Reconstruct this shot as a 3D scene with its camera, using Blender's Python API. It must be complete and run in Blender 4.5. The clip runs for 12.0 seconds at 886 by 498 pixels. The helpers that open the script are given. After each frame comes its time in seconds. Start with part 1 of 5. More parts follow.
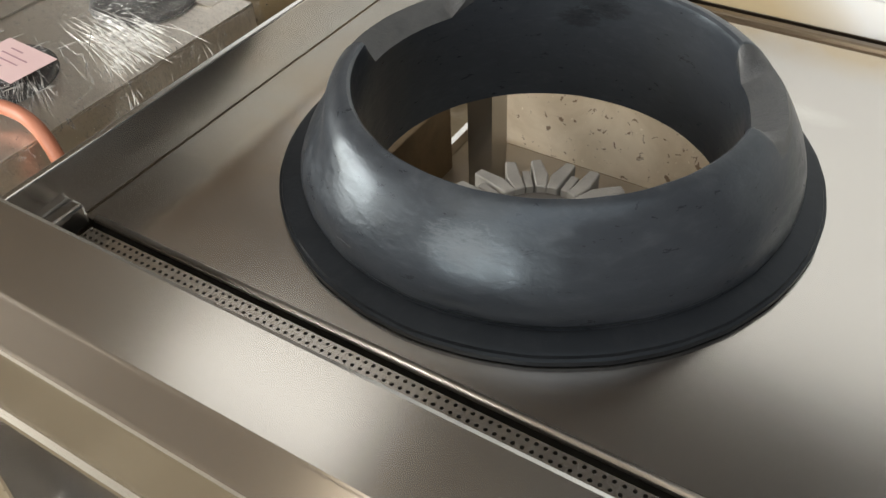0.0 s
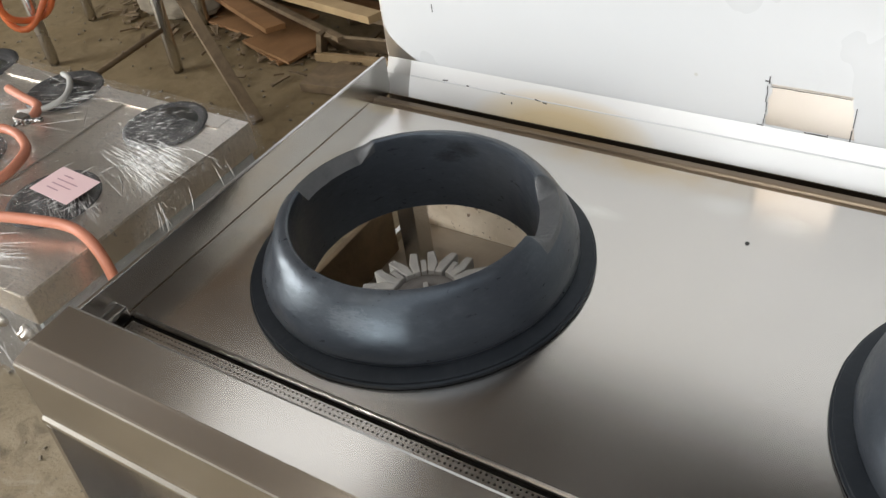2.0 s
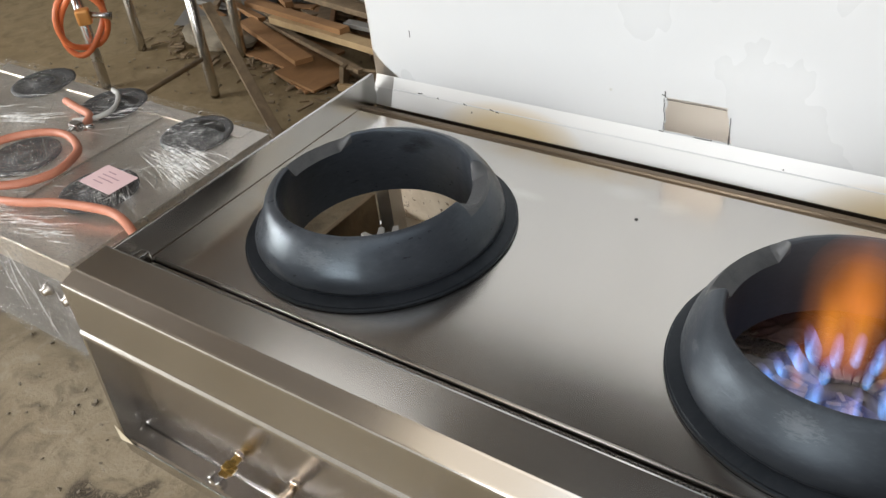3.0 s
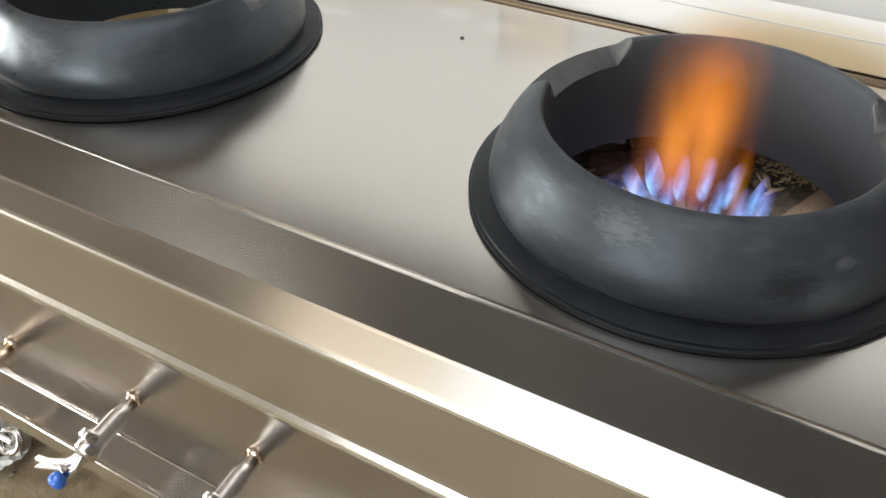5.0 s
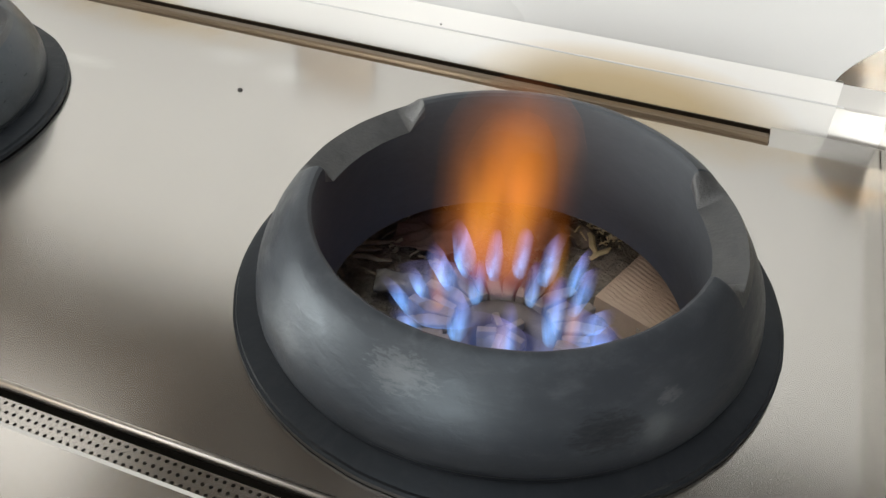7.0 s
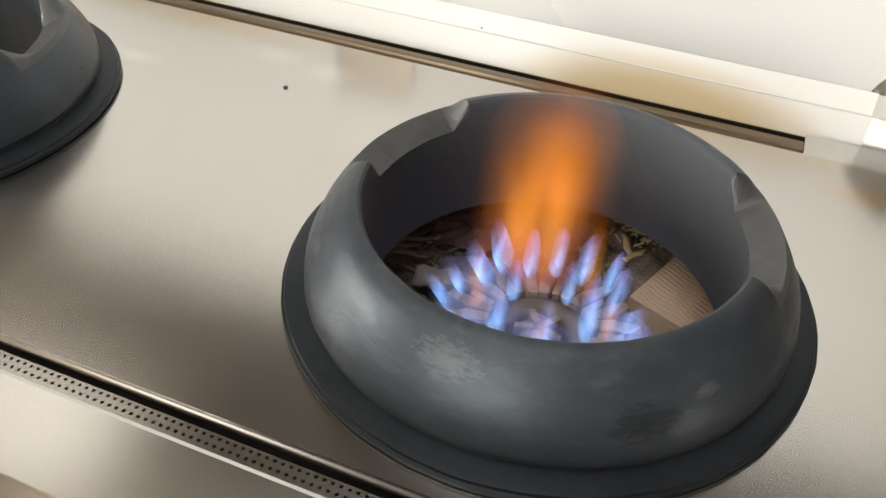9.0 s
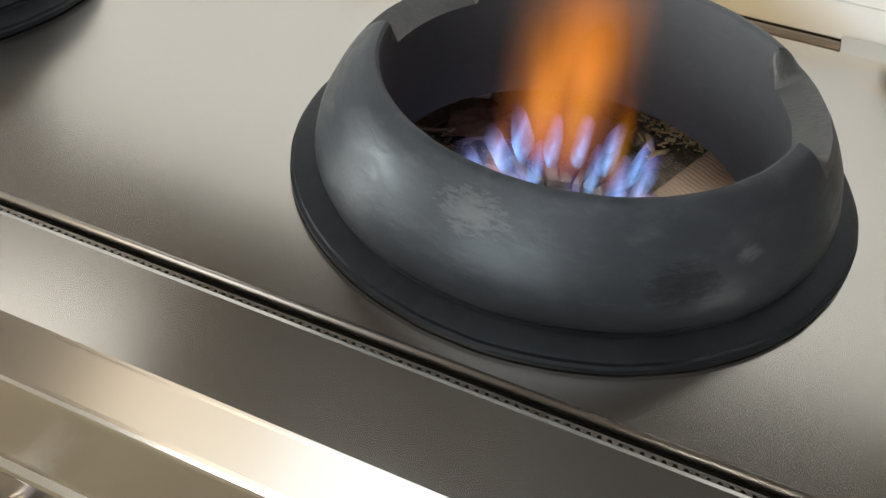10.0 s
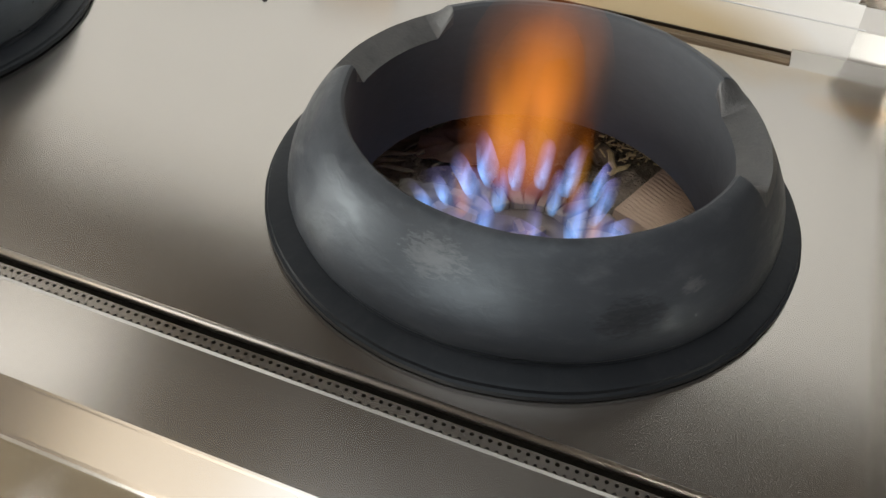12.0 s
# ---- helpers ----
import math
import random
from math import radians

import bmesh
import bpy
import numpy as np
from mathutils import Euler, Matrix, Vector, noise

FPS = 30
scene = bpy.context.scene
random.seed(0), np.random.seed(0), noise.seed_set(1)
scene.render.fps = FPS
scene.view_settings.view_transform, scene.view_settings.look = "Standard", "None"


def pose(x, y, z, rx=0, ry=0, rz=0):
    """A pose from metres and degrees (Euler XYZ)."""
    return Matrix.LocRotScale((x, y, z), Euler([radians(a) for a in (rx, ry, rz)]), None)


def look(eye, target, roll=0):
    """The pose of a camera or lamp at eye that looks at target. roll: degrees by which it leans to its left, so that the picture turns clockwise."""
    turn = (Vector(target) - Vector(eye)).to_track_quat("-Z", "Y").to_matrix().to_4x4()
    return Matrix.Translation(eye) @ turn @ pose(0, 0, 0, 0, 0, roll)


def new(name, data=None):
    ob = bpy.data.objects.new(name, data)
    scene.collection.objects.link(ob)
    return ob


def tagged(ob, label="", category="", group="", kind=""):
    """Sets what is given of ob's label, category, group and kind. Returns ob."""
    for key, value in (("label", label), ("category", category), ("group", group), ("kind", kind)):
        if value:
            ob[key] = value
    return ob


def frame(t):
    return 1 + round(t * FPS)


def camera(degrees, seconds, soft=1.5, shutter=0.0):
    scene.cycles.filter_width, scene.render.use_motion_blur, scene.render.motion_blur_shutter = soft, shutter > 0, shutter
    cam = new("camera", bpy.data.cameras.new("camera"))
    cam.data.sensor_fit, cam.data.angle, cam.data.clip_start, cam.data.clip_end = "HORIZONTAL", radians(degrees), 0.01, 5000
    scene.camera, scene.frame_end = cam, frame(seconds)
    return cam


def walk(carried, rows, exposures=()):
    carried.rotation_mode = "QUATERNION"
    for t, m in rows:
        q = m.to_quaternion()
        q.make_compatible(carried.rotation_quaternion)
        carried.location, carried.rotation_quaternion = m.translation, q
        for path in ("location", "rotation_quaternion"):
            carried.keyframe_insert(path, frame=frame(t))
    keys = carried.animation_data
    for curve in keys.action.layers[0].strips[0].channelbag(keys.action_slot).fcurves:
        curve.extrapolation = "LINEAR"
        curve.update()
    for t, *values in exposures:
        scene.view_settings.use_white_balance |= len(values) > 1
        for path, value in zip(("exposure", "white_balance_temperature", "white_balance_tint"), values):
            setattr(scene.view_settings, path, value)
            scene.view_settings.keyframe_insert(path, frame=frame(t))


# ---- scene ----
cam = camera(54.34, 12.0)
PATH = [
    (0, (0.5679, -0.3033, 1.2684), (0.1613, 0.3052, 0.5870), -2.85),
    (0.5, (0.5375, -0.2897, 1.2659), (0.1685, 0.3204, 0.5647), -0.84),
    (1, (0.5864, -0.2946, 1.4128), (0.2123, 0.3066, 0.7067), -3.55),
    (1.5, (0.6866, -0.3588, 1.5037), (0.2734, 0.2623, 0.8377), -7.06),
    (2, (0.8647, -0.4493, 1.5537), (0.4079, 0.1709, 0.9160), -8.45),
    (2.5, (1.0469, -0.5499, 1.6067), (0.5464, 0.0711, 1.0034), -8.42),
    (3, (1.1541, -0.6403, 1.6307), (0.6488, -0.0115, 1.0397), -7.66),
    (3.5, (1.2856, -0.7620, 1.6287), (0.8058, -0.1181, 1.0328), -6.98),
    (3.7, (1.3195, -0.7789, 1.6039), (0.8637, -0.1195, 1.0060), -5.89),
    (5.5, (1.1830, -0.3700, 1.2764), (0.8146, 0.3006, 0.6325), 0.88),
    (6, (1.1925, -0.2990, 1.3494), (0.8822, 0.4021, 0.7073), 1.34),
    (6.5, (1.2031, -0.2683, 1.3370), (0.9459, 0.4563, 0.6977), 1.84),
    (7, (1.1997, -0.2885, 1.3165), (0.9505, 0.4274, 0.6642), 2.16),
    (7.5, (1.1863, -0.2989, 1.2931), (0.9257, 0.4015, 0.6286), 2.06),
    (7.7, (1.1809, -0.3059, 1.3236), (0.9106, 0.3946, 0.6632), 1.89),
    (9.3, (1.1896, -0.3204, 1.3217), (0.9201, 0.3921, 0.6739), 2.89),
    (9.5, (1.1881, -0.3243, 1.3084), (0.9244, 0.3818, 0.6512), 3.45),
    (10, (1.1814, -0.3420, 1.2327), (0.9277, 0.3509, 0.5577), 4.90),
    (10.5, (1.1875, -0.3514, 1.2333), (0.9355, 0.3261, 0.5422), 5.40),
    (11, (1.1853, -0.3469, 1.2645), (0.9421, 0.3322, 0.5720), 5.40),
    (11.5, (1.1897, -0.3468, 1.2818), (0.9512, 0.3413, 0.5965), 4.93),
    (12, (1.1924, -0.3366, 1.2932), (0.9601, 0.3463, 0.6006), 3.75),
]
walk(cam, [(t, look(eye, target, roll)) for t, eye, target, roll in PATH],
     exposures=[(0.0, 0.32, 7000, 8), (1.0, 0.32, 6850, 8), (1.6, 0.20, 6650, 9), (2.5, 0.18, 6600, 9), (3.7, 0.22, 6600, 9), (5.5, 0.44, 7000, 8), (6.5, 0.26, 6800, 8), (7.5, 0.36, 7100, 8), (9.5, 0.46, 7400, 9), (10.3, 0.14, 6900, 7), (11.2, 0.20, 7050, 8), (12.0, 0.16, 7150, 9)])


# ---------------- light ----------------
world = bpy.data.worlds.new("world")
scene.world = world
world.use_nodes = True
wn = world.node_tree
sky = wn.nodes.new("ShaderNodeTexSky")
sky.sky_type, sky.sun_disc = "NISHITA", False
sky.sun_elevation, sky.sun_rotation = radians(50), radians(200)
wn.links.new(sky.outputs[0], wn.nodes["Background"].inputs[0])
wn.nodes["Background"].inputs[1].default_value = 0.10


def area_lamp(name, m, sx, sy, watts, colour):
    d = bpy.data.lights.new(name, "AREA")
    d.shape, d.size, d.size_y, d.energy, d.color = "RECTANGLE", sx, sy, watts, colour
    ob = new(name, d)
    ob.matrix_world = m
    return ob


area_lamp("door_daylight", look((0.4, -3.95, 1.35), (0.3, 0, 1.2)), 2.2, 2.1, 125, (0.95, 0.975, 1.0))
area_lamp("transom_daylight", look((0.6, -3.95, 3.3), (0.6, 0, 1.2)), 1.2, 0.6, 12, (1.0, 0.985, 0.96))
# unseen west lamp, added to brighten the floor and the wrapped stove
area_lamp("west_fill_light", look((-5.85, -2.2, 2.0), (0, -0.4, 0.6)), 3.4, 2.0, 350, (0.97, 0.985, 1.0))
area_lamp("skylight_daylight", look((0.95, -1.61, 3.75), (0.95, -1.61, 0)), 1.9, 4.38, 38, (0.97, 0.985, 1.0))
area_lamp("yellowed_skylight", look((-0.45, -1.675, 3.75), (-0.45, -1.675, 0)), 0.9, 4.25, 12, (1.0, 0.81, 0.53))
# unseen lamp above the scrap heap, added to brighten it and the steel's reflections
area_lamp("far_fill_light", look((-3.65, 4.8, 3.75), (-3.65, 4.8, 0)), 3.5, 2.2, 30, (1.0, 0.98, 0.94))
area_lamp("skylight_daylight", look((-1.585, 1.175, 3.75), (-1.585, 1.175, 0)), 1.13, 0.65, 3.6, (1.0, 0.965, 0.91))


# ---------------- materials ----------------
def material(name):
    m = bpy.data.materials.new(name)
    m.use_nodes = True
    return m, m.node_tree.nodes, m.node_tree.links, m.node_tree.nodes["Principled BSDF"]


def coords(nodes, links, scale=(1, 1, 1), rot=(0, 0, 0), kind="Object"):
    tc, mp = nodes.new("ShaderNodeTexCoord"), nodes.new("ShaderNodeMapping")
    mp.inputs["Scale"].default_value = scale
    mp.inputs["Rotation"].default_value = rot
    links.new(tc.outputs[kind], mp.inputs[0])
    return mp.outputs[0]


def noise_tex(nodes, links, vec, scale, detail=4, rough=0.55, dist=0.0):
    n = nodes.new("ShaderNodeTexNoise")
    n.inputs["Scale"].default_value, n.inputs["Detail"].default_value = scale, detail
    n.inputs["Roughness"].default_value, n.inputs["Distortion"].default_value = rough, dist
    links.new(vec, n.inputs["Vector"])
    return n.outputs["Fac"]


def ramp(nodes, links, fac, stops):
    r = nodes.new("ShaderNodeValToRGB")
    e = r.color_ramp.elements
    while len(e) < len(stops):
        e.new(0.5)
    for el, (p, c) in zip(e, stops):
        el.position = p
        el.color = (*c, 1) if len(c) == 3 else c
    links.new(fac, r.inputs[0])
    return r.outputs[0]


def grey(v):
    return (v, v, v)


def mixed(nodes, links, fac, a, b):
    m = nodes.new("ShaderNodeMix")
    m.data_type = "RGBA"
    for sock, v in ((m.inputs[0], fac), (m.inputs[6], a), (m.inputs[7], b)):
        if hasattr(v, "node"):
            links.new(v, sock)
        elif isinstance(v, tuple):
            sock.default_value = (*v, 1)
        else:
            sock.default_value = v
    return m.outputs[2]


def bump(nodes, links, height, strength, dist, bsdf):
    b = nodes.new("ShaderNodeBump")
    b.inputs["Strength"].default_value, b.inputs["Distance"].default_value = strength, dist
    links.new(height, b.inputs["Height"])
    links.new(b.outputs[0], bsdf.inputs["Normal"])


def steel(name, base=(0.60, 0.585, 0.555), rough=0.18, brush=(2, 160, 160), smudge=0.10, spots=None, wiped=0.3, grain=0.0):
    m, n, l, b = material(name)
    b.inputs["Metallic"].default_value = 1.0
    fine = noise_tex(n, l, coords(n, l, brush), 3.0, 3)
    big = noise_tex(n, l, coords(n, l), 3.2, 3, 0.5, 0.3)
    col = mixed(n, l, big, tuple(c * 0.94 for c in base), tuple(min(1, c * 1.05) for c in base))
    # spots: heat tints and smears, some of them reflections painted into the colour
    for (cx, cy, sx, sy, tone) in spots or ():
        mp = coords(n, l)
        add = n.new("ShaderNodeMapping")
        add.inputs["Location"].default_value = (-cx / sx, -cy / sy, 0)
        add.inputs["Scale"].default_value = (1 / sx, 1 / sy, 0)
        l.new(mp, add.inputs[0])
        g = n.new("ShaderNodeTexGradient")
        g.gradient_type = "SPHERICAL"
        l.new(add.outputs[0], g.inputs[0])
        mul = n.new("ShaderNodeMath")
        mul.operation = "MULTIPLY"
        l.new(g.outputs[1], mul.inputs[0])
        l.new(noise_tex(n, l, coords(n, l), 14.0, 4, 0.55, 0.5), mul.inputs[1])
        col = mixed(n, l, ramp(n, l, mul.outputs[0], [(0.08, grey(0)), (0.45, grey(0.75))]), col, tone)
    # soft wiped smears: duller and a little paler
    wipe = ramp(n, l, noise_tex(n, l, coords(n, l, (1, 2.2, 1), (0, 0, 0.5)), 3.6, 2, 0.45, 0.2), [(0.40, grey(0)), (0.80, grey(wiped))])
    col = mixed(n, l, wipe, col, tuple(min(1, c * 1.12) for c in base))
    l.new(col, b.inputs["Base Color"])
    r = mixed(n, l, big, grey(rough - smudge / 2), grey(rough + smudge))
    r = mixed(n, l, wipe, r, grey(rough + 0.18))
    l.new(mixed(n, l, 0.06, r, mixed(n, l, fine, grey(rough - 0.06), grey(rough + 0.12))), b.inputs["Roughness"])
    if grain:
        # brushed lengthwise: reflections smear across the grain
        across = n.new("ShaderNodeCombineXYZ")
        across.inputs[1].default_value = across.inputs[2].default_value = 0.7071
        l.new(across.outputs[0], b.inputs["Tangent"])
        b.inputs["Anisotropic"].default_value = grain
    return m


STEEL = steel("brushed_steel", grain=0.5)
# pale spot at x 0.72 and orange spot at 1.34 paint reflected glints
PLATE = steel("plate_steel", (0.60, 0.578, 0.548), 0.18, (2, 160, 160), 0.07,
              spots=[(0.50, 0.57, 0.26, 0.07, (0.55, 0.43, 0.26)), (1.13, 0.57, 0.30, 0.08, (0.55, 0.43, 0.26)),
                       (0.72, 0.506, 0.045, 0.035, (0.74, 0.73, 0.71)), (0.635, 0.517, 0.06, 0.03, (0.70, 0.69, 0.67)),
                       (0.485, 0.440, 0.06, 0.02, (0.72, 0.71, 0.68)), (0.035, 0.57, 0.05, 0.03, (0.66, 0.52, 0.30)),
                       (1.34, 0.515, 0.07, 0.035, (0.66, 0.46, 0.26)), (0.09, 0.22, 0.13, 0.3, (0.56, 0.45, 0.33))], wiped=0.35, grain=0.4)
CHROME = steel("chrome", (0.56, 0.55, 0.54), 0.22, (20, 20, 20), 0.06)
INNER = steel("sooty_steel", (0.42, 0.36, 0.29), 0.42, (40, 40, 40), 0.2)
DULLSTEEL = steel("matt_steel", (0.47, 0.465, 0.45), 0.36, (2, 160, 160), 0.06)
GAP_STEEL = steel("dark_gap_steel", (0.06, 0.048, 0.036), 0.5, (40, 40, 40), 0.2)
BAR = steel("heat_brown_steel", (0.20, 0.155, 0.110), 0.38, (2, 60, 60), 0.15)
HEM = steel("worn_hem_steel", (0.52, 0.48, 0.43), 0.3, (2, 60, 60), 0.1)
MIRRORSTEEL = steel("polished_steel", (0.56, 0.54, 0.51), 0.10, (2, 160, 160), 0.04)
SATINSTEEL = steel("satin_steel", (0.65, 0.61, 0.56), 0.28, (2, 160, 160), 0.04)
# darker copy of the steel: the recessed panel's shade put into its base
SHADED_PANELSTEEL = steel("shaded_panel_steel", (0.48, 0.455, 0.44), 0.22, (2, 160, 160), 0.06)
COPPER = steel("worn_copper_chrome", (0.66, 0.56, 0.45), 0.16, (20, 20, 20), 0.08)
BRASS = steel("brass", (0.62, 0.42, 0.14), 0.25, (30, 30, 30), 0.1)


def plain(name, a, b_col, rough, scale, metal=0.0, bump_s=0.2, bump_d=0.003, detail=6, dist=0.4, rspread=0.12):
    m, n, l, b = material(name)
    v = coords(n, l)
    big, fine = noise_tex(n, l, v, scale, detail, 0.6, dist), noise_tex(n, l, v, scale * 9, 4, 0.6)
    c = ramp(n, l, big, [(0.3, a), (0.7, b_col)])
    mul = mixed(n, l, fine, tuple(0.86 * x for x in b_col), tuple(min(1, 1.1 * x) for x in a))
    l.new(mixed(n, l, 0.3, c, mul), b.inputs["Base Color"])
    l.new(mixed(n, l, big, grey(rough - rspread), grey(min(1, rough + rspread))), b.inputs["Roughness"])
    b.inputs["Metallic"].default_value = metal
    bump(n, l, fine, bump_s, bump_d, b)
    return m


def cast_iron(name, scuffs, oily, bore_grey=0.0, tone=1.0, gloss=0.30, shine=0.5):
    """Blackened iron. scuffs, oily: (x, y, z, size) of rubbed and of greasy marks on the ring."""
    m, n, l, b = material(name)
    v = coords(n, l)
    big = noise_tex(n, l, v, 9, 6, 0.62, 0.5)
    fine = noise_tex(n, l, v, 260, 3, 0.6)
    turn = n.new("ShaderNodeTexGradient")
    turn.gradient_type = "RADIAL"
    l.new(v, turn.inputs[0])
    tall = n.new("ShaderNodeSeparateXYZ")
    l.new(v, tall.inputs[0])
    unrolled = n.new("ShaderNodeCombineXYZ")
    l.new(turn.outputs[1], unrolled.inputs[0])
    l.new(tall.outputs[2], unrolled.inputs[1])
    lay = n.new("ShaderNodeMapping")
    lay.inputs["Scale"].default_value = (26, 75, 1)
    l.new(unrolled.outputs[0], lay.inputs[0])
    rubs = noise_tex(n, l, lay.outputs[0], 2.4, 7, 0.72, 0.6)
    blots = noise_tex(n, l, lay.outputs[0], 4.6, 10, 0.76, 0.5)
    streak = mixed(n, l, 0.55, noise_tex(n, l, coords(n, l, (1, 1, 3.0)), 30, 8, 0.72, 0.3), rubs)
    base = mixed(n, l, big, tuple(tone * c for c in (0.0136, 0.0160, 0.0200)), tuple(tone * c for c in (0.0265, 0.0300, 0.0362)))
    worn = ramp(n, l, streak, [(0.50, grey(0)), (0.70, grey(0.4))])
    col = mixed(n, l, worn, base, tuple(tone * c for c in (0.055, 0.059, 0.067)))
    rough = mixed(n, l, ramp(n, l, streak, [(0.3, grey(0)), (0.7, grey(1))]), grey(gloss - 0.04), grey(gloss + 0.24))
    spec = mixed(n, l, big, grey(shine * 0.9), grey(shine * 1.1))
    for marks, paint, r_tone, lo, hi in ((scuffs, (0.085, 0.090, 0.098), 0.46, 0.46, 0.70), (oily, (0.009, 0.009, 0.0095), 0.55, 0.30, 0.80)):
        for x, y, z, size in marks:
            mp = n.new("ShaderNodeMapping")
            mp.inputs["Location"].default_value = (-x / size, -y / size, -z / size * 2.0)
            mp.inputs["Scale"].default_value = (1 / size, 1 / size, 2.0 / size)
            l.new(v, mp.inputs[0])
            g = n.new("ShaderNodeTexGradient")
            g.gradient_type = "SPHERICAL"
            l.new(mp.outputs[0], g.inputs[0])
            mul = n.new("ShaderNodeMath")
            mul.operation = "MULTIPLY"
            l.new(g.outputs[1], mul.inputs[0])
            l.new(blots, mul.inputs[1])
            fac = ramp(n, l, mul.outputs[0], [(lo * 0.7, grey(0)), (lo * 0.5 + hi * 0.2, grey(0.4)), (hi * 0.7, grey(0.75))])
            col = mixed(n, l, fac, col, paint)
            rough = mixed(n, l, fac, rough, grey(r_tone))
            if marks is oily:
                spec = mixed(n, l, fac, spec, grey(0.12))
    # bare rubbed metal along the lip
    high = n.new("ShaderNodeSeparateXYZ")
    l.new(v, high.inputs[0])
    lip = n.new("ShaderNodeMath")
    lip.operation = "MULTIPLY"
    l.new(ramp(n, l, high.outputs[2], [(0.0935, grey(0)), (0.0970, grey(1))]), lip.inputs[0])
    l.new(ramp(n, l, streak, [(0.42, grey(0.1)), (0.60, grey(0.9))]), lip.inputs[1])
    col = mixed(n, l, lip.outputs[0], col, (0.12, 0.125, 0.135))
    if bore_grey:
        # bore inside a radius of 0.168: grey soot, paled further for the skylight on it
        flat, far = n.new("ShaderNodeMapping"), n.new("ShaderNodeVectorMath")
        flat.inputs["Scale"].default_value = (1, 1, 0)
        far.operation = "LENGTH"
        l.new(v, flat.inputs[0])
        l.new(flat.outputs[0], far.inputs[0])
        bore = ramp(n, l, far.outputs["Value"], [(0.1642, grey(bore_grey)), (0.1662, grey(0))])
        col = mixed(n, l, bore, col, mixed(n, l, streak, (0.036, 0.039, 0.045), (0.070, 0.074, 0.081)))
        rough = mixed(n, l, bore, rough, grey(0.75))
    l.new(col, b.inputs["Base Color"])
    l.new(rough, b.inputs["Roughness"])
    l.new(spec, b.inputs["Specular IOR Level"])
    b.inputs["Specular Tint"].default_value = (0.76, 0.90, 1.0, 1)
    rub = noise_tex(n, l, coords(n, l, (1, 1, 2.2)), 55, 3, 0.55, 0.5)
    bump(n, l, mixed(n, l, 0.8, mixed(n, l, 0.5, fine, streak), rub), 0.20, 0.0030, b)
    return m


IRONS = (cast_iron("cast_iron_greasy", [(0.03, -0.190, 0.066, 0.085)], [(-0.020, 0.162, 0.070, 0.050), (-0.045, 0.158, 0.055, 0.040)], 0.0, 1.40, 0.24, 0.55),
         cast_iron("cast_iron_rubbed", [(-0.020, -0.186, 0.074, 0.075), (0.150, -0.128, 0.062, 0.032), (-0.165, -0.10, 0.06, 0.04)], [(0.115, -0.160, 0.050, 0.055)], 0.95, 1.35, 0.33, 0.46))
# darker, duller iron: the flange's shade and dark reflections put into its tone
FLANGE_IRON = cast_iron("cast_iron_shaded", [], [], 0.0, 0.7, 0.34, 0.24)
RUBBED = plain("rubbed_iron", (0.045, 0.048, 0.052), (0.095, 0.098, 0.10), 0.42, 40, 0.2, 0.3)
BURNER = plain("burner_casting", (0.30, 0.285, 0.26), (0.46, 0.44, 0.40), 0.62, 30, 0.0, 0.35)
BURNER_HOT = plain("darker_burner_casting", (0.20, 0.175, 0.15), (0.34, 0.30, 0.26), 0.65, 30, 0.0, 0.35)
BURNER_HUB = plain("burner_hub_casting", (0.13, 0.12, 0.11), (0.22, 0.20, 0.18), 0.7, 30, 0.1, 0.35)
GUTTER_DARK = plain("near_black_gutter", (0.018, 0.016, 0.013), (0.05, 0.044, 0.036), 0.5, 22)
TRAY = plain("dusty_tray", (0.36, 0.31, 0.245), (0.50, 0.435, 0.35), 0.6, 9, 0.0, 0.2)

def speckled_panel():
    """Tan dusty sheet with rust flecks and pale flakes."""
    m, n, l, b = material("tan_speckled_panel")
    v = coords(n, l)
    big, mid, fine = noise_tex(n, l, v, 9, 5, 0.6, 0.5), noise_tex(n, l, v, 70, 3, 0.6, 0.6), noise_tex(n, l, v, 130, 3, 0.6, 0.4)
    c = ramp(n, l, big, [(0.3, (0.60, 0.48, 0.34)), (0.7, (0.86, 0.75, 0.60))])
    c = mixed(n, l, ramp(n, l, mid, [(0.62, grey(0)), (0.66, grey(0.8))]), c, (0.16, 0.075, 0.03))
    c = mixed(n, l, ramp(n, l, fine, [(0.66, grey(0)), (0.70, grey(0.8))]), c, (0.92, 0.82, 0.68))
    l.new(c, b.inputs["Base Color"])
    b.inputs["Roughness"].default_value = 0.6
    bump(n, l, mid, 0.2, 0.003, b)
    return m


TRAYBACK = speckled_panel()
ASH = plain("ash_and_clay", (0.105, 0.092, 0.074), (0.40, 0.35, 0.275), 0.95, 30, 0, 0.9, 0.012, 9)
RAG_RED = plain("reddish_brown_rag", (0.095, 0.058, 0.048), (0.165, 0.108, 0.092), 0.9, 40, 0, 0.4, 0.003)
RAG_GREY = plain("grey_brown_rag", (0.060, 0.052, 0.044), (0.125, 0.108, 0.090), 0.9, 40, 0, 0.4, 0.003)
STRAW = plain("dry_straw", (0.42, 0.33, 0.17), (0.66, 0.56, 0.34), 0.8, 40)
LEAF = plain("burnt_leaf", (0.115, 0.088, 0.062), (0.225, 0.180, 0.132), 0.75, 30, 0, 0.5, 0.004)
BRICK = plain("fire_brick", (0.42, 0.32, 0.235), (0.56, 0.45, 0.345), 0.9, 22, 0, 0.5, 0.004)
CHIP = plain("charred_chip", (0.07, 0.058, 0.042), (0.40, 0.345, 0.26), 0.85, 40)
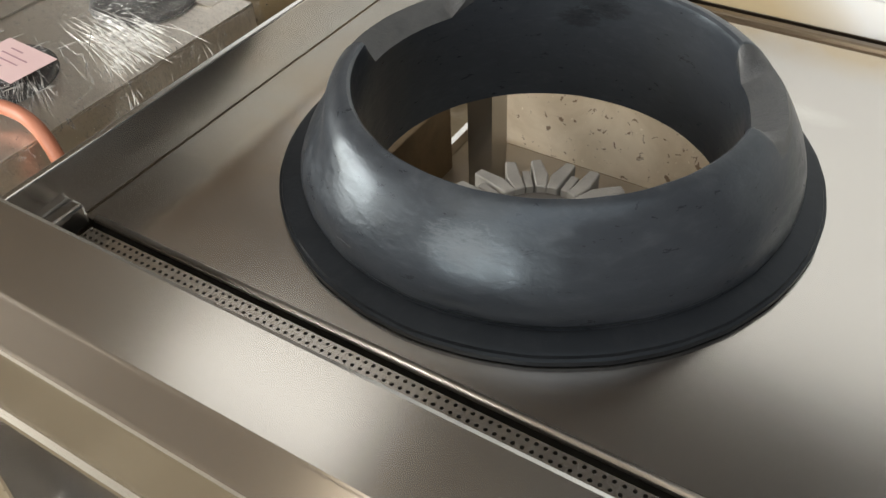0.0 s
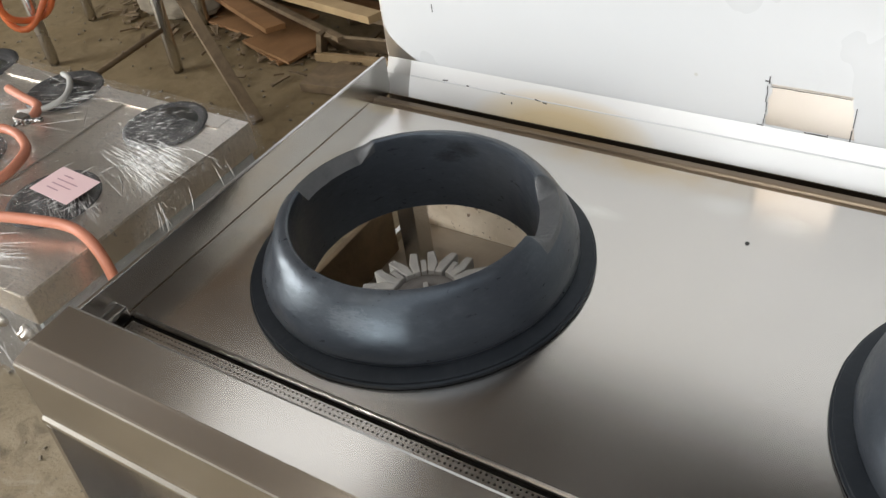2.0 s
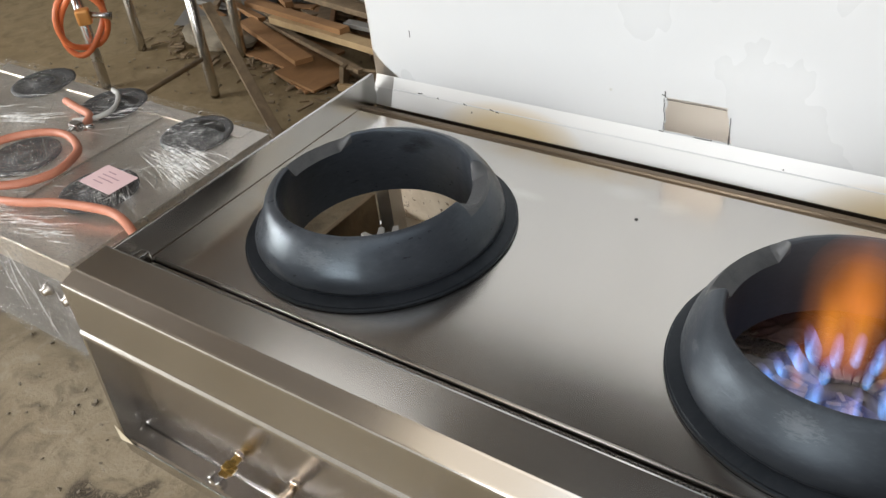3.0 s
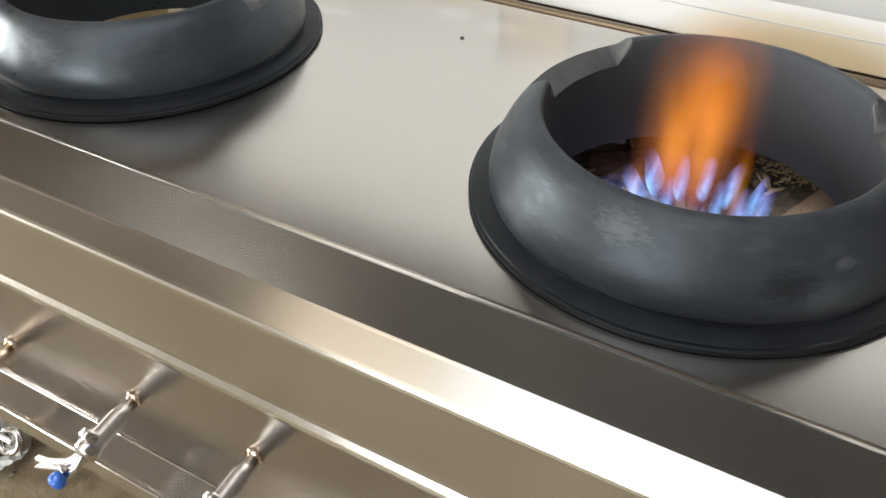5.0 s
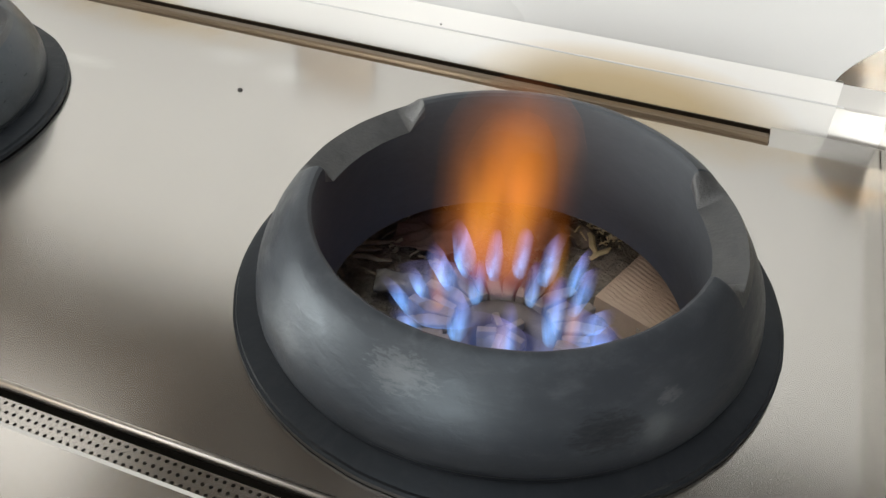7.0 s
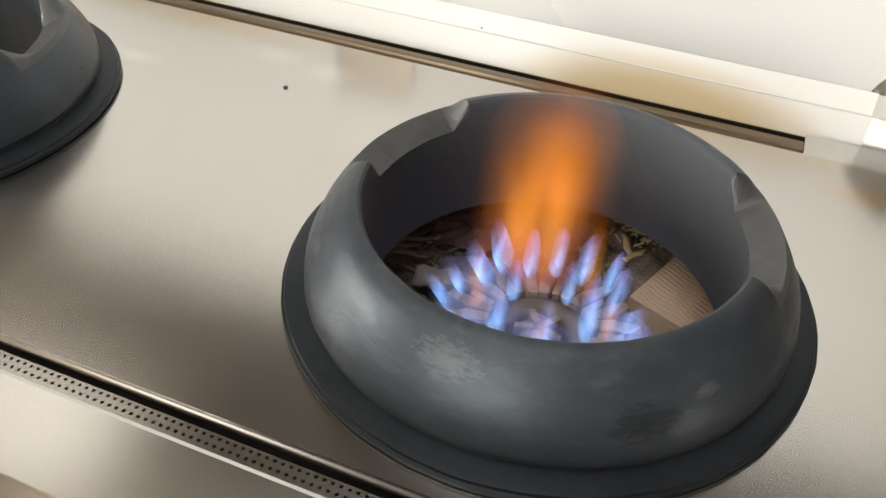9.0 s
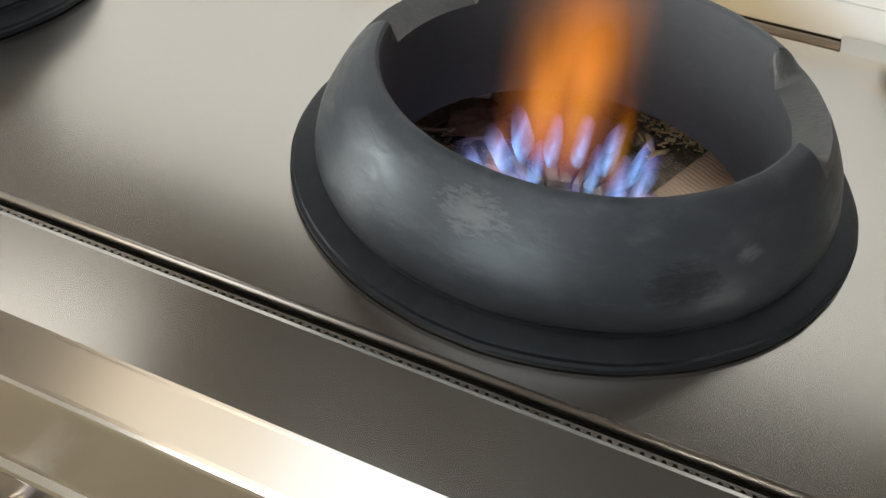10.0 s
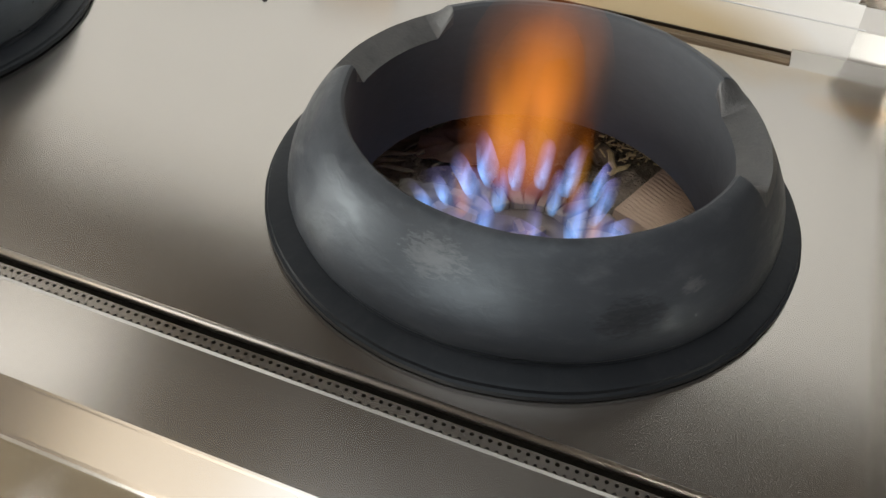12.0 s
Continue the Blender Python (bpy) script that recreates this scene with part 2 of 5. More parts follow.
CLEARBIT = plain("melted_plastic", (0.17, 0.16, 0.145), (0.30, 0.285, 0.26), 0.16, 30)


def floor_concrete():
    """Dusty concrete: broad dirt, smaller stains, trodden specks."""
    m, n, l, b = material("dusty_concrete")
    v = coords(n, l)
    broad, mid, fine = noise_tex(n, l, v, 1.6, 8, 0.65, 1.0), noise_tex(n, l, v, 11, 7, 0.65, 0.8), noise_tex(n, l, v, 120, 4, 0.7)
    c = ramp(n, l, broad, [(0.30, (0.16, 0.120, 0.070)), (0.50, (0.26, 0.208, 0.135)), (0.72, (0.33, 0.275, 0.19))])
    c = mixed(n, l, ramp(n, l, mid, [(0.50, grey(0)), (0.66, grey(0.75))]), c, (0.12, 0.092, 0.058))
    c = mixed(n, l, ramp(n, l, mid, [(0.30, grey(0.45)), (0.44, grey(0))]), c, (0.38, 0.335, 0.26))
    c = mixed(n, l, ramp(n, l, fine, [(0.60, grey(0)), (0.72, grey(0.5))]), c, (0.11, 0.09, 0.065))
    # brown trodden soil round the scrap heap, darkened in place of dimmer light
    mp = n.new("ShaderNodeMapping")
    mp.vector_type = "TEXTURE"
    mp.inputs["Location"].default_value = (-2.5, 2.3, 0)
    mp.inputs["Scale"].default_value = (2.9, 2.3, 1)
    l.new(v, mp.inputs[0])
    soil = n.new("ShaderNodeTexGradient")
    soil.gradient_type = "SPHERICAL"
    l.new(mp.outputs[0], soil.inputs[0])
    edge = n.new("ShaderNodeMath")
    l.new(soil.outputs[1], edge.inputs[0])
    l.new(broad, edge.inputs[1])
    c = mixed(n, l, ramp(n, l, edge.outputs[0], [(0.62, grey(0)), (0.90, grey(0.65))]), c, mixed(n, l, mid, (0.24, 0.165, 0.065), (0.13, 0.086, 0.032)))
    # old oil spill: two lobes and a spot, ragged, darkest in broken curls
    curl = noise_tex(n, l, v, 38, 6, 0.7, 1.6)
    for x, y, sx, sy, turn in ((-0.423, -0.121, 0.11, 0.040, 0.30), (-0.356, -0.061, 0.030, 0.075, -0.35), (-0.273, -0.101, 0.028, 0.022, 0.0), (-0.493, -0.131, 0.04, 0.05, 0.6)):
        mp = n.new("ShaderNodeMapping")
        mp.vector_type = "TEXTURE"
        mp.inputs["Location"].default_value = (x, y, 0)
        mp.inputs["Rotation"].default_value = (0, 0, turn)
        mp.inputs["Scale"].default_value = (sx, sy, 0.5)
        l.new(v, mp.inputs[0])
        g = n.new("ShaderNodeTexGradient")
        g.gradient_type = "SPHERICAL"
        l.new(mp.outputs[0], g.inputs[0])
        mul = n.new("ShaderNodeMath")
        mul.operation = "MULTIPLY"
        l.new(ramp(n, l, g.outputs[1], [(0.0, grey(0)), (0.35, grey(1))]), mul.inputs[0])
        l.new(ramp(n, l, curl, [(0.40, grey(0.15)), (0.50, grey(0.95)), (0.60, grey(0.25)), (0.68, grey(0.8))]), mul.inputs[1])
        c = mixed(n, l, mul.outputs[0], c, (0.035, 0.026, 0.016))
    l.new(c, b.inputs["Base Color"])
    b.inputs["Roughness"].default_value = 0.93
    bump(n, l, mixed(n, l, 0.5, mid, fine), 0.55, 0.008, b)
    return m


FLOORM = floor_concrete()
GRIT = plain("floor_grit", (0.13, 0.105, 0.075), (0.27, 0.225, 0.165), 0.9, 30)
WALLM = plain("dark_wall", (0.09, 0.08, 0.068), (0.155, 0.138, 0.118), 0.9, 1.6)
MIDWALL = plain("dull_plaster", (0.48, 0.46, 0.42), (0.58, 0.555, 0.51), 0.85, 1.5)
# dark tone for unseen wall and roof, so the worktop reflects dark
CEILM_DARK = plain("dark_roof_sheet", (0.045, 0.035, 0.027), (0.080, 0.064, 0.050), 0.8, 1.5)
CEILM = plain("brown_roof_sheet", (0.13, 0.102, 0.078), (0.185, 0.146, 0.112), 0.8, 1.5)
WOOD = plain("weathered_wood", (0.12, 0.085, 0.050), (0.30, 0.215, 0.125), 0.85, 6, 0, 0.4, 0.004, 8, 2.0)
WOOD_RED = plain("rusty_brown_board", (0.20, 0.100, 0.040), (0.38, 0.205, 0.085), 0.8, 5, 0, 0.3, 0.004, 8, 1.0)
WOOD_PALE = plain("pale_cut_wood", (0.33, 0.22, 0.11), (0.50, 0.36, 0.19), 0.8, 8)
SACK = plain("dusty_sackcloth", (0.17, 0.14, 0.10), (0.28, 0.24, 0.175), 0.9, 12, 0, 0.4, 0.004)
GREYSHEET = plain("grey_scrap_sheet", (0.13, 0.125, 0.115), (0.24, 0.225, 0.20), 0.6, 4)
HOSE = plain("orange_rubber", (0.62, 0.145, 0.045), (0.74, 0.20, 0.07), 0.42, 14, 0, 0.1)
# orange dulled in the colour for the haze of film over the hoses
HOSE_DULL = plain("film_dulled_orange_rubber", (0.48, 0.17, 0.10), (0.58, 0.24, 0.15), 0.5, 14, 0, 0.1)
PAPER = plain("pink_paper", (0.78, 0.55, 0.56), (0.84, 0.62, 0.62), 0.7, 9, 0, 0.1)
INK = plain("faded_ink", (0.42, 0.24, 0.28), (0.50, 0.30, 0.33), 0.8, 60)
ORANGE_BRASS = plain("orange_brass", (0.60, 0.25, 0.06), (0.70, 0.33, 0.10), 0.4, 18, 0.3)
BLACKBIT = plain("black_rubber", (0.015, 0.015, 0.015), (0.03, 0.03, 0.03), 0.5, 20)
BLUEBIT = plain("blue_plastic", (0.02, 0.10, 0.45), (0.03, 0.14, 0.52), 0.35, 20)
TRASH = plain("grey_packaging", (0.42, 0.43, 0.42), (0.62, 0.63, 0.61), 0.35, 22)
CREAM = plain("cream_tone", (0.50, 0.43, 0.30), (0.60, 0.53, 0.39), 0.5, 30)
WHITESIDE = plain("pale_coated_panel", (0.50, 0.50, 0.47), (0.58, 0.58, 0.55), 0.35, 3)
STOVEBODY = plain("dull_grey_panel", (0.31, 0.32, 0.31), (0.40, 0.41, 0.40), 0.5, 3)
STOVETOP = steel("stove_top_steel", (0.74, 0.69, 0.62), 0.30, (2, 120, 120), 0.12)
RECESS_DARK = plain("shaded_recess_panel", (0.075, 0.068, 0.060), (0.13, 0.118, 0.104), 0.4, 4)
DARKDISC = plain("dark_burner_disc", (0.022, 0.022, 0.024), (0.05, 0.05, 0.05), 0.55, 20)


def film_white():
    m, n, l, b = material("white_protective_film")
    v = coords(n, l)
    big = noise_tex(n, l, v, 3.0, 4, 0.5, 0.4)
    col = mixed(n, l, big, (0.575, 0.59, 0.60), (0.625, 0.635, 0.64))
    l.new(col, b.inputs["Base Color"])
    l.new(mixed(n, l, big, grey(0.22), grey(0.34)), b.inputs["Roughness"])
    bump(n, l, noise_tex(n, l, coords(n, l, (1, 1, 1)), 7, 3), 0.05, 0.01, b)
    return m


def film_stained():
    m, n, l, b = material("heat_stained_white_film")
    col = (0.68, 0.685, 0.675)
    for cx, half in ((0.335, 0.17), (1.10, 0.21)):
        add = n.new("ShaderNodeMapping")
        add.inputs["Location"].default_value = (-cx / half, 0, -0.782 / 0.062)
        add.inputs["Scale"].default_value = (1 / half, 0, 1 / 0.062)
        l.new(coords(n, l), add.inputs[0])
        g = n.new("ShaderNodeTexGradient")
        g.gradient_type = "SPHERICAL"
        l.new(add.outputs[0], g.inputs[0])
        col = mixed(n, l, ramp(n, l, g.outputs[1], [(0.0, grey(0)), (0.16, grey(0.35)), (0.55, grey(0.9))]), col, (0.62, 0.49, 0.28))
    l.new(col, b.inputs["Base Color"])
    b.inputs["Roughness"].default_value = 0.28
    bump(n, l, noise_tex(n, l, coords(n, l), 30, 3), 0.05, 0.004, b)
    return m


FILM, FILM_STAINED = film_white(), film_stained()


def cling_wrap():
    """Stretched clear film: mostly see-through, fold glints painted as opaque white lines and specks."""
    m, n, l, b = material("clear_cling_wrap")
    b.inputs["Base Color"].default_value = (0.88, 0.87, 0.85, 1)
    b.inputs["Roughness"].default_value = 0.14
    b.inputs["Specular IOR Level"].default_value = 0.9
    pull = noise_tex(n, l, coords(n, l, (2.5, 16, 6), (0, 0, 0.5)), 5, 7, 0.7, 0.8)
    cross = noise_tex(n, l, coords(n, l, (14, 2.5, 6), (0, 0, -0.4)), 4, 7, 0.7, 1.0)
    hair = noise_tex(n, l, coords(n, l, (6, 70, 20), (0, 0, 0.62)), 4, 5, 0.7, 0.5)
    bunch = noise_tex(n, l, coords(n, l), 4.5, 3, 0.5, 0.3)
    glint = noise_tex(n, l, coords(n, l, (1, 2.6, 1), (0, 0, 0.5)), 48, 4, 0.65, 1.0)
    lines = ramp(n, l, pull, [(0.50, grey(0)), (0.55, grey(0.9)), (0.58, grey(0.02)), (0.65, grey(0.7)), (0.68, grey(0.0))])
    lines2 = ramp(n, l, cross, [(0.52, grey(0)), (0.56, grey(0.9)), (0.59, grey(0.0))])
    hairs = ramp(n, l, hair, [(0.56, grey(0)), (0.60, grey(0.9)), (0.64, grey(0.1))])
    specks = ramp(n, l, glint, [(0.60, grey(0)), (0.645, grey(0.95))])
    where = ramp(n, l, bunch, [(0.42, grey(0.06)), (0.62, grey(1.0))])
    both = mixed(n, l, 0.5, mixed(n, l, 0.5, lines, lines2), hairs)
    add = n.new("ShaderNodeMath")
    add.operation = "MULTIPLY_ADD"
    l.new(both, add.inputs[0])
    l.new(where, add.inputs[1])
    # even milky haze, painted as thin white opacity
    add.inputs[2].default_value = 0.07
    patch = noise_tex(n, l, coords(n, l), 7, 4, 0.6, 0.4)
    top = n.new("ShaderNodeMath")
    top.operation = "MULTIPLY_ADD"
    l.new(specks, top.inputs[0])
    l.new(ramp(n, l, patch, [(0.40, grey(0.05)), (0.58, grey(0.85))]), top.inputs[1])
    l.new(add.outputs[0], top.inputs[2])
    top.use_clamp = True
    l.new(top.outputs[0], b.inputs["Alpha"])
    b.inputs["Metallic"].default_value = 0.35
    crumple = noise_tex(n, l, coords(n, l, (1, 1.6, 1)), 26, 5, 0.7, 1.5)
    bump(n, l, mixed(n, l, 0.5, mixed(n, l, 0.4, mixed(n, l, 0.5, pull, cross), hair), crumple), 1.0, 0.05, b)
    return m


WRAP = cling_wrap()


# near-white colour stands for the highlights along the film's creases
def crease_film():
    m, n, l, b = material("white_crease_film")
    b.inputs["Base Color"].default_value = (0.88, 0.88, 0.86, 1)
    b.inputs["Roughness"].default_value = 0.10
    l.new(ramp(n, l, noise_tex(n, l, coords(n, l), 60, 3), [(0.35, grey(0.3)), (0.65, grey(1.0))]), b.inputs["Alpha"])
    return m


CREASE = crease_film()


def flame_mat(name, stops, alphas, strength, fine):
    """Glowing gas: colour and thickness follow the tongue's own height and thin out to its sides."""
    m, n, l, b = material(name)
    n.remove(b)
    tc, sep = n.new("ShaderNodeTexCoord"), n.new("ShaderNodeSeparateXYZ")
    l.new(tc.outputs["Generated"], sep.inputs[0])
    em, tr, mx = n.new("ShaderNodeEmission"), n.new("ShaderNodeBsdfTransparent"), n.new("ShaderNodeAddShader")
    l.new(ramp(n, l, sep.outputs[2], stops), em.inputs[0])
    a = ramp(n, l, sep.outputs[2], [(p, grey(v)) for p, v in alphas])
    sides = ramp(n, l, sep.outputs[0], [(0.06, grey(0)), (0.28, grey(0.45)), (0.5, grey(1)), (0.72, grey(0.45)), (0.94, grey(0))])
    lick = ramp(n, l, noise_tex(n, l, coords(n, l, (1, 1, 0.2)), fine, 3, 0.5, 0.5), [(0.34, grey(0.15)), (0.64, grey(1))])
    for x in (sides, lick, strength):
        mul = n.new("ShaderNodeMath")
        mul.operation = "MULTIPLY"
        l.new(a, mul.inputs[0])
        if x is strength:
            mul.inputs[1].default_value = x
        else:
            l.new(x, mul.inputs[1])
        a = mul.outputs[0]
    l.new(a, em.inputs[1])
    l.new(tr.outputs[0], mx.inputs[0])
    l.new(em.outputs[0], mx.inputs[1])
    l.new(mx.outputs[0], n["Material Output"].inputs[0])
    return m


BLUEFLAME = flame_mat("blue_gas_flame", [(0, (0.16, 0.46, 1.0)), (0.5, (0.20, 0.40, 1.0)), (1, (0.42, 0.32, 0.95))],
                      [(0, 0.25), (0.2, 1.0), (0.55, 0.55), (1, 0.0)], 0.85, 60)
BLUEHAZE = flame_mat("faint_blue_gas_flame", [(0, (0.20, 0.42, 1.0)), (1, (0.45, 0.32, 0.80))], [(0, 0.4), (0.3, 1.0), (1, 0.0)], 0.42, 40)
ORANGEHAZE = flame_mat("faint_orange_gas_flame", [(0, (0.62, 0.20, 0.42)), (0.25, (0.95, 0.28, 0.10)), (0.6, (1.0, 0.32, 0.03)), (1, (0.85, 0.20, 0.05))],
                       [(0, 0.0), (0.12, 0.4), (0.40, 1.0), (0.66, 0.85), (0.86, 0.30), (1, 0.0)], 0.36, 9)
ORANGEFLAME = flame_mat("orange_gas_flame", [(0, (0.75, 0.20, 0.25)), (0.2, (1.0, 0.34, 0.06)), (0.45, (1.0, 0.46, 0.02)), (0.8, (1.0, 0.28, 0.02)), (1, (0.8, 0.16, 0.02))],
                        [(0, 0.0), (0.12, 0.5), (0.35, 1.0), (0.62, 0.7), (0.84, 0.2), (1, 0.0)], 0.27, 12)


# ---------------- mesh helpers ----------------
def link_mesh(name, bm, mat, smooth=False):
    me = bpy.data.meshes.new(name)
    bm.normal_update()
    bm.to_mesh(me)
    bm.free()
    me.materials.append(mat)
    if smooth:
        me.polygons.foreach_set("use_smooth", [True] * len(me.polygons))
    return new(name, me)


def part(name, bm, mat, parent=None, label="", smooth=False):
    ob = link_mesh(name, bm, mat, smooth)
    if parent is not None:
        ob.parent = parent
    if label:
        ob["label"] = label
    return ob


def thing(name, label, category, at=(0, 0, 0), group="", kind=""):
    e = new(name)
    e.location = at
    e.empty_display_size = 0.05
    return tagged(e, label, category, group, kind)


def box(lo, hi, bevel=0.0, bm=None, m=None):
    bm = bm or bmesh.new()
    c = [(a + b) / 2 for a, b in zip(lo, hi)]
    s = [b - a for a, b in zip(lo, hi)]
    mat = Matrix.Translation(c) @ Matrix.Diagonal((*s, 1))
    r = bmesh.ops.create_cube(bm, size=1, matrix=(m @ mat) if m else mat)
    if bevel:
        edges = list({e for v in r["verts"] for e in v.link_edges})
        bmesh.ops.bevel(bm, geom=edges, offset=bevel, segments=2, affect="EDGES", profile=0.6)
    return bm


def extrude_x(profile, x0, x1, bm=None, closed=True):
    """A (y, z) outline drawn along x."""
    bm = bm or bmesh.new()
    a = [bm.verts.new((x0, y, z)) for y, z in profile]
    b = [bm.verts.new((x1, y, z)) for y, z in profile]
    k = len(profile)
    for i in range(k if closed else k - 1):
        j = (i + 1) % k
        bm.faces.new((a[i], a[j], b[j], b[i]))
    if closed:
        bm.faces.new(a[::-1])
        bm.faces.new(b)
    bmesh.ops.recalc_face_normals(bm, faces=bm.faces)
    return bm


def tube(points, radius, seg=12, bm=None, cap=True):
    """A round tube along a line of points."""
    bm = bm or bmesh.new()
    pts = [Vector(p) for p in points]
    radii = radius if isinstance(radius, (list, tuple)) else [radius] * len(pts)
    rings, up = [], None
    for i, p in enumerate(pts):
        d = (pts[min(i + 1, len(pts) - 1)] - pts[max(i - 1, 0)]).normalized()
        if up is None:
            up = d.orthogonal().normalized()
        up = (up - d * up.dot(d)).normalized()
        side = d.cross(up)
        rings.append([bm.verts.new(p + (up * math.cos(2 * math.pi * k / seg) + side * math.sin(2 * math.pi * k / seg)) * radii[i]) for k in range(seg)])
    for a, b in zip(rings, rings[1:]):
        for k in range(seg):
            bm.faces.new((a[k], a[(k + 1) % seg], b[(k + 1) % seg], b[k]))
    if cap:
        bm.faces.new(rings[0][::-1])
        bm.faces.new(rings[-1])
    return bm


def smooth_path(pts, n=8):
    """Catmull-Rom points through pts."""
    p = [Vector(q) for q in pts]
    p = [p[0] * 2 - p[1]] + p + [p[-1] * 2 - p[-2]]
    out = []
    for i in range(1, len(p) - 2):
        for k in range(n):
            t = k / n
            a, b, c, d = p[i - 1], p[i], p[i + 1], p[i + 2]
            out.append(0.5 * (2 * b + (c - a) * t + (2 * a - 5 * b + 4 * c - d) * t * t + (3 * b - a - 3 * c + d) * t ** 3))
    return out + [p[-2]]


def lathe(profile, seg=64, bm=None, centre=(0, 0, 0), closed=True):
    """A closed (r, z) outline turned about z."""
    bm = bm or bmesh.new()
    cx, cy, cz = centre
    rings = [[bm.verts.new((cx + r * math.cos(2 * math.pi * k / seg), cy + r * math.sin(2 * math.pi * k / seg), cz + z)) for r, z in profile] for k in range(seg)]
    m = len(profile)
    for k in range(seg):
        a, b = rings[k], rings[(k + 1) % seg]
        for i in range(m if closed else m - 1):
            j = (i + 1) % m
            bm.faces.new((a[i], b[i], b[j], a[j]))
    bmesh.ops.recalc_face_normals(bm, faces=bm.faces)
    return bm


def finish_smooth(ob, angle):
    me = ob.data
    bm = bmesh.new()
    bm.from_mesh(me)
    for e in bm.edges:
        e.smooth = len(e.link_faces) == 2 and e.calc_face_angle() < radians(angle)
    for f in bm.faces:
        f.smooth = True
    bm.to_mesh(me)
    bm.free()


# ---------------- the room ----------------
def setting():
    bm = bmesh.new()
    nx, ny = 90, 90
    vs = [[bm.verts.new((-6 + 11 * i / nx, -4.2 + 10.4 * j / ny, 0.003 * noise.noise((i * 0.22, j * 0.22, 0)) - 0.003)) for j in range(ny + 1)] for i in range(nx + 1)]
    for i in range(nx):
        for j in range(ny):
            bm.faces.new((vs[i][j], vs[i + 1][j], vs[i + 1][j + 1], vs[i][j + 1]))
    tagged(part("floor", bm, FLOORM, smooth=True), "dusty brown concrete workshop floor", "floor", kind="structure")
    # unseen north wall, kept dark so the worktop's front reflects dark
    tagged(part("wall_north", box((-6.2, 6.2, -0.1), (5.2, 6.4, 4.2)), WALLM), "unseen dark wall, toned down for the worktop's reflections", "wall", kind="structure")
    # unseen west wall, pale to bounce light, its opening cut for the added lamp
    bm = box((-6.2, -4.4, -0.1), (-6.0, -3.9, 4.2))
    box((-6.2, -0.5, -0.1), (-6.0, 6.2, 4.2), bm=bm)
    box((-6.2, -3.9, -0.1), (-6.0, -0.5, 1.0), bm=bm)
    box((-6.2, -3.9, 3.0), (-6.0, -0.5, 4.2), bm=bm)
    tagged(part("wall_west", bm, MIDWALL), "unseen pale side wall that bounces light, open for the fill lamp", "wall", kind="structure")
    tagged(part("wall_east", box((1.93, -4.2, -0.1), (2.1, 6.2, 3.8)), CEILM_DARK), "unseen dark side wall that darkens the steel's reflections", "wall", kind="structure")
    # unseen south wall, pale to bounce light and lift the splashback's reflections
    bm = bmesh.new()
    xs, zs = (-6.0, -0.7, 0.0, 1.2, 1.5, 2.5), (-0.1, 0.28, 2.4, 3.0, 3.6, 4.2)
    for xa, xb in zip(xs, xs[1:]):
        for za, zb in zip(zs, zs[1:]):
            if not ((xa >= -0.75 and xb <= 1.55 and za == 0.28) or (xa == 0.0 and za == 3.0)):
                box((xa, -4.4, za), (xb, -4.2, zb), bm=bm)
    tagged(part("wall_south", bm, MIDWALL), "unseen pale wall that bounces light, with an open hatch and a transom", "wall", kind="structure")
    # roof sheets round the skylight openings
    bm, dark_sheets = bmesh.new(), bmesh.new()
    xs, ys = (-6.0, -5.4, -2.15, -1.9, -1.02, -0.9, 0.0, 1.9, 2.5), (-4.2, -3.80, 0.45, 0.58, 0.85, 1.50, 3.7, 5.9, 6.2)
    for xa, xb in zip(xs, xs[1:]):
        for ya, yb in zip(ys, ys[1:]):
            lit = (xa >= -0.95 and xb <= 1.95 and ya >= -3.85 and yb <= (0.46 if xa < -0.05 else 0.59)) or (xa in (-2.15, -1.9) and ya >= 0.84 and yb <= 1.51) or (xa in (-5.4, -2.15) and ya == 3.7)
            if not lit:
                box((xa, ya, 3.8), (xb, yb, 3.9), bm=dark_sheets if -0.95 <= xa < 1.85 else bm)
    tagged(part("ceiling", dark_sheets, CEILM_DARK), "unseen dark roof above the range that darkens its reflections", "ceiling", kind="structure")
    tagged(part("ceiling", bm, CEILM), "brown sheet roof with skylight openings", "ceiling", kind="structure")


setting()

# ---------------- the wok range ----------------
W, D, TOP = 1.384, 0.574, 0.800      # worktop plate: width, depth, height
RIM = 0.856                          # top of rims and rail
RINGS = ((0.3075, 0.2565), (1.0704, 0.2545))
OPEN_R = 0.190                       # holes in the plate under the rings
BACK = 0.660                         # face of the splashback


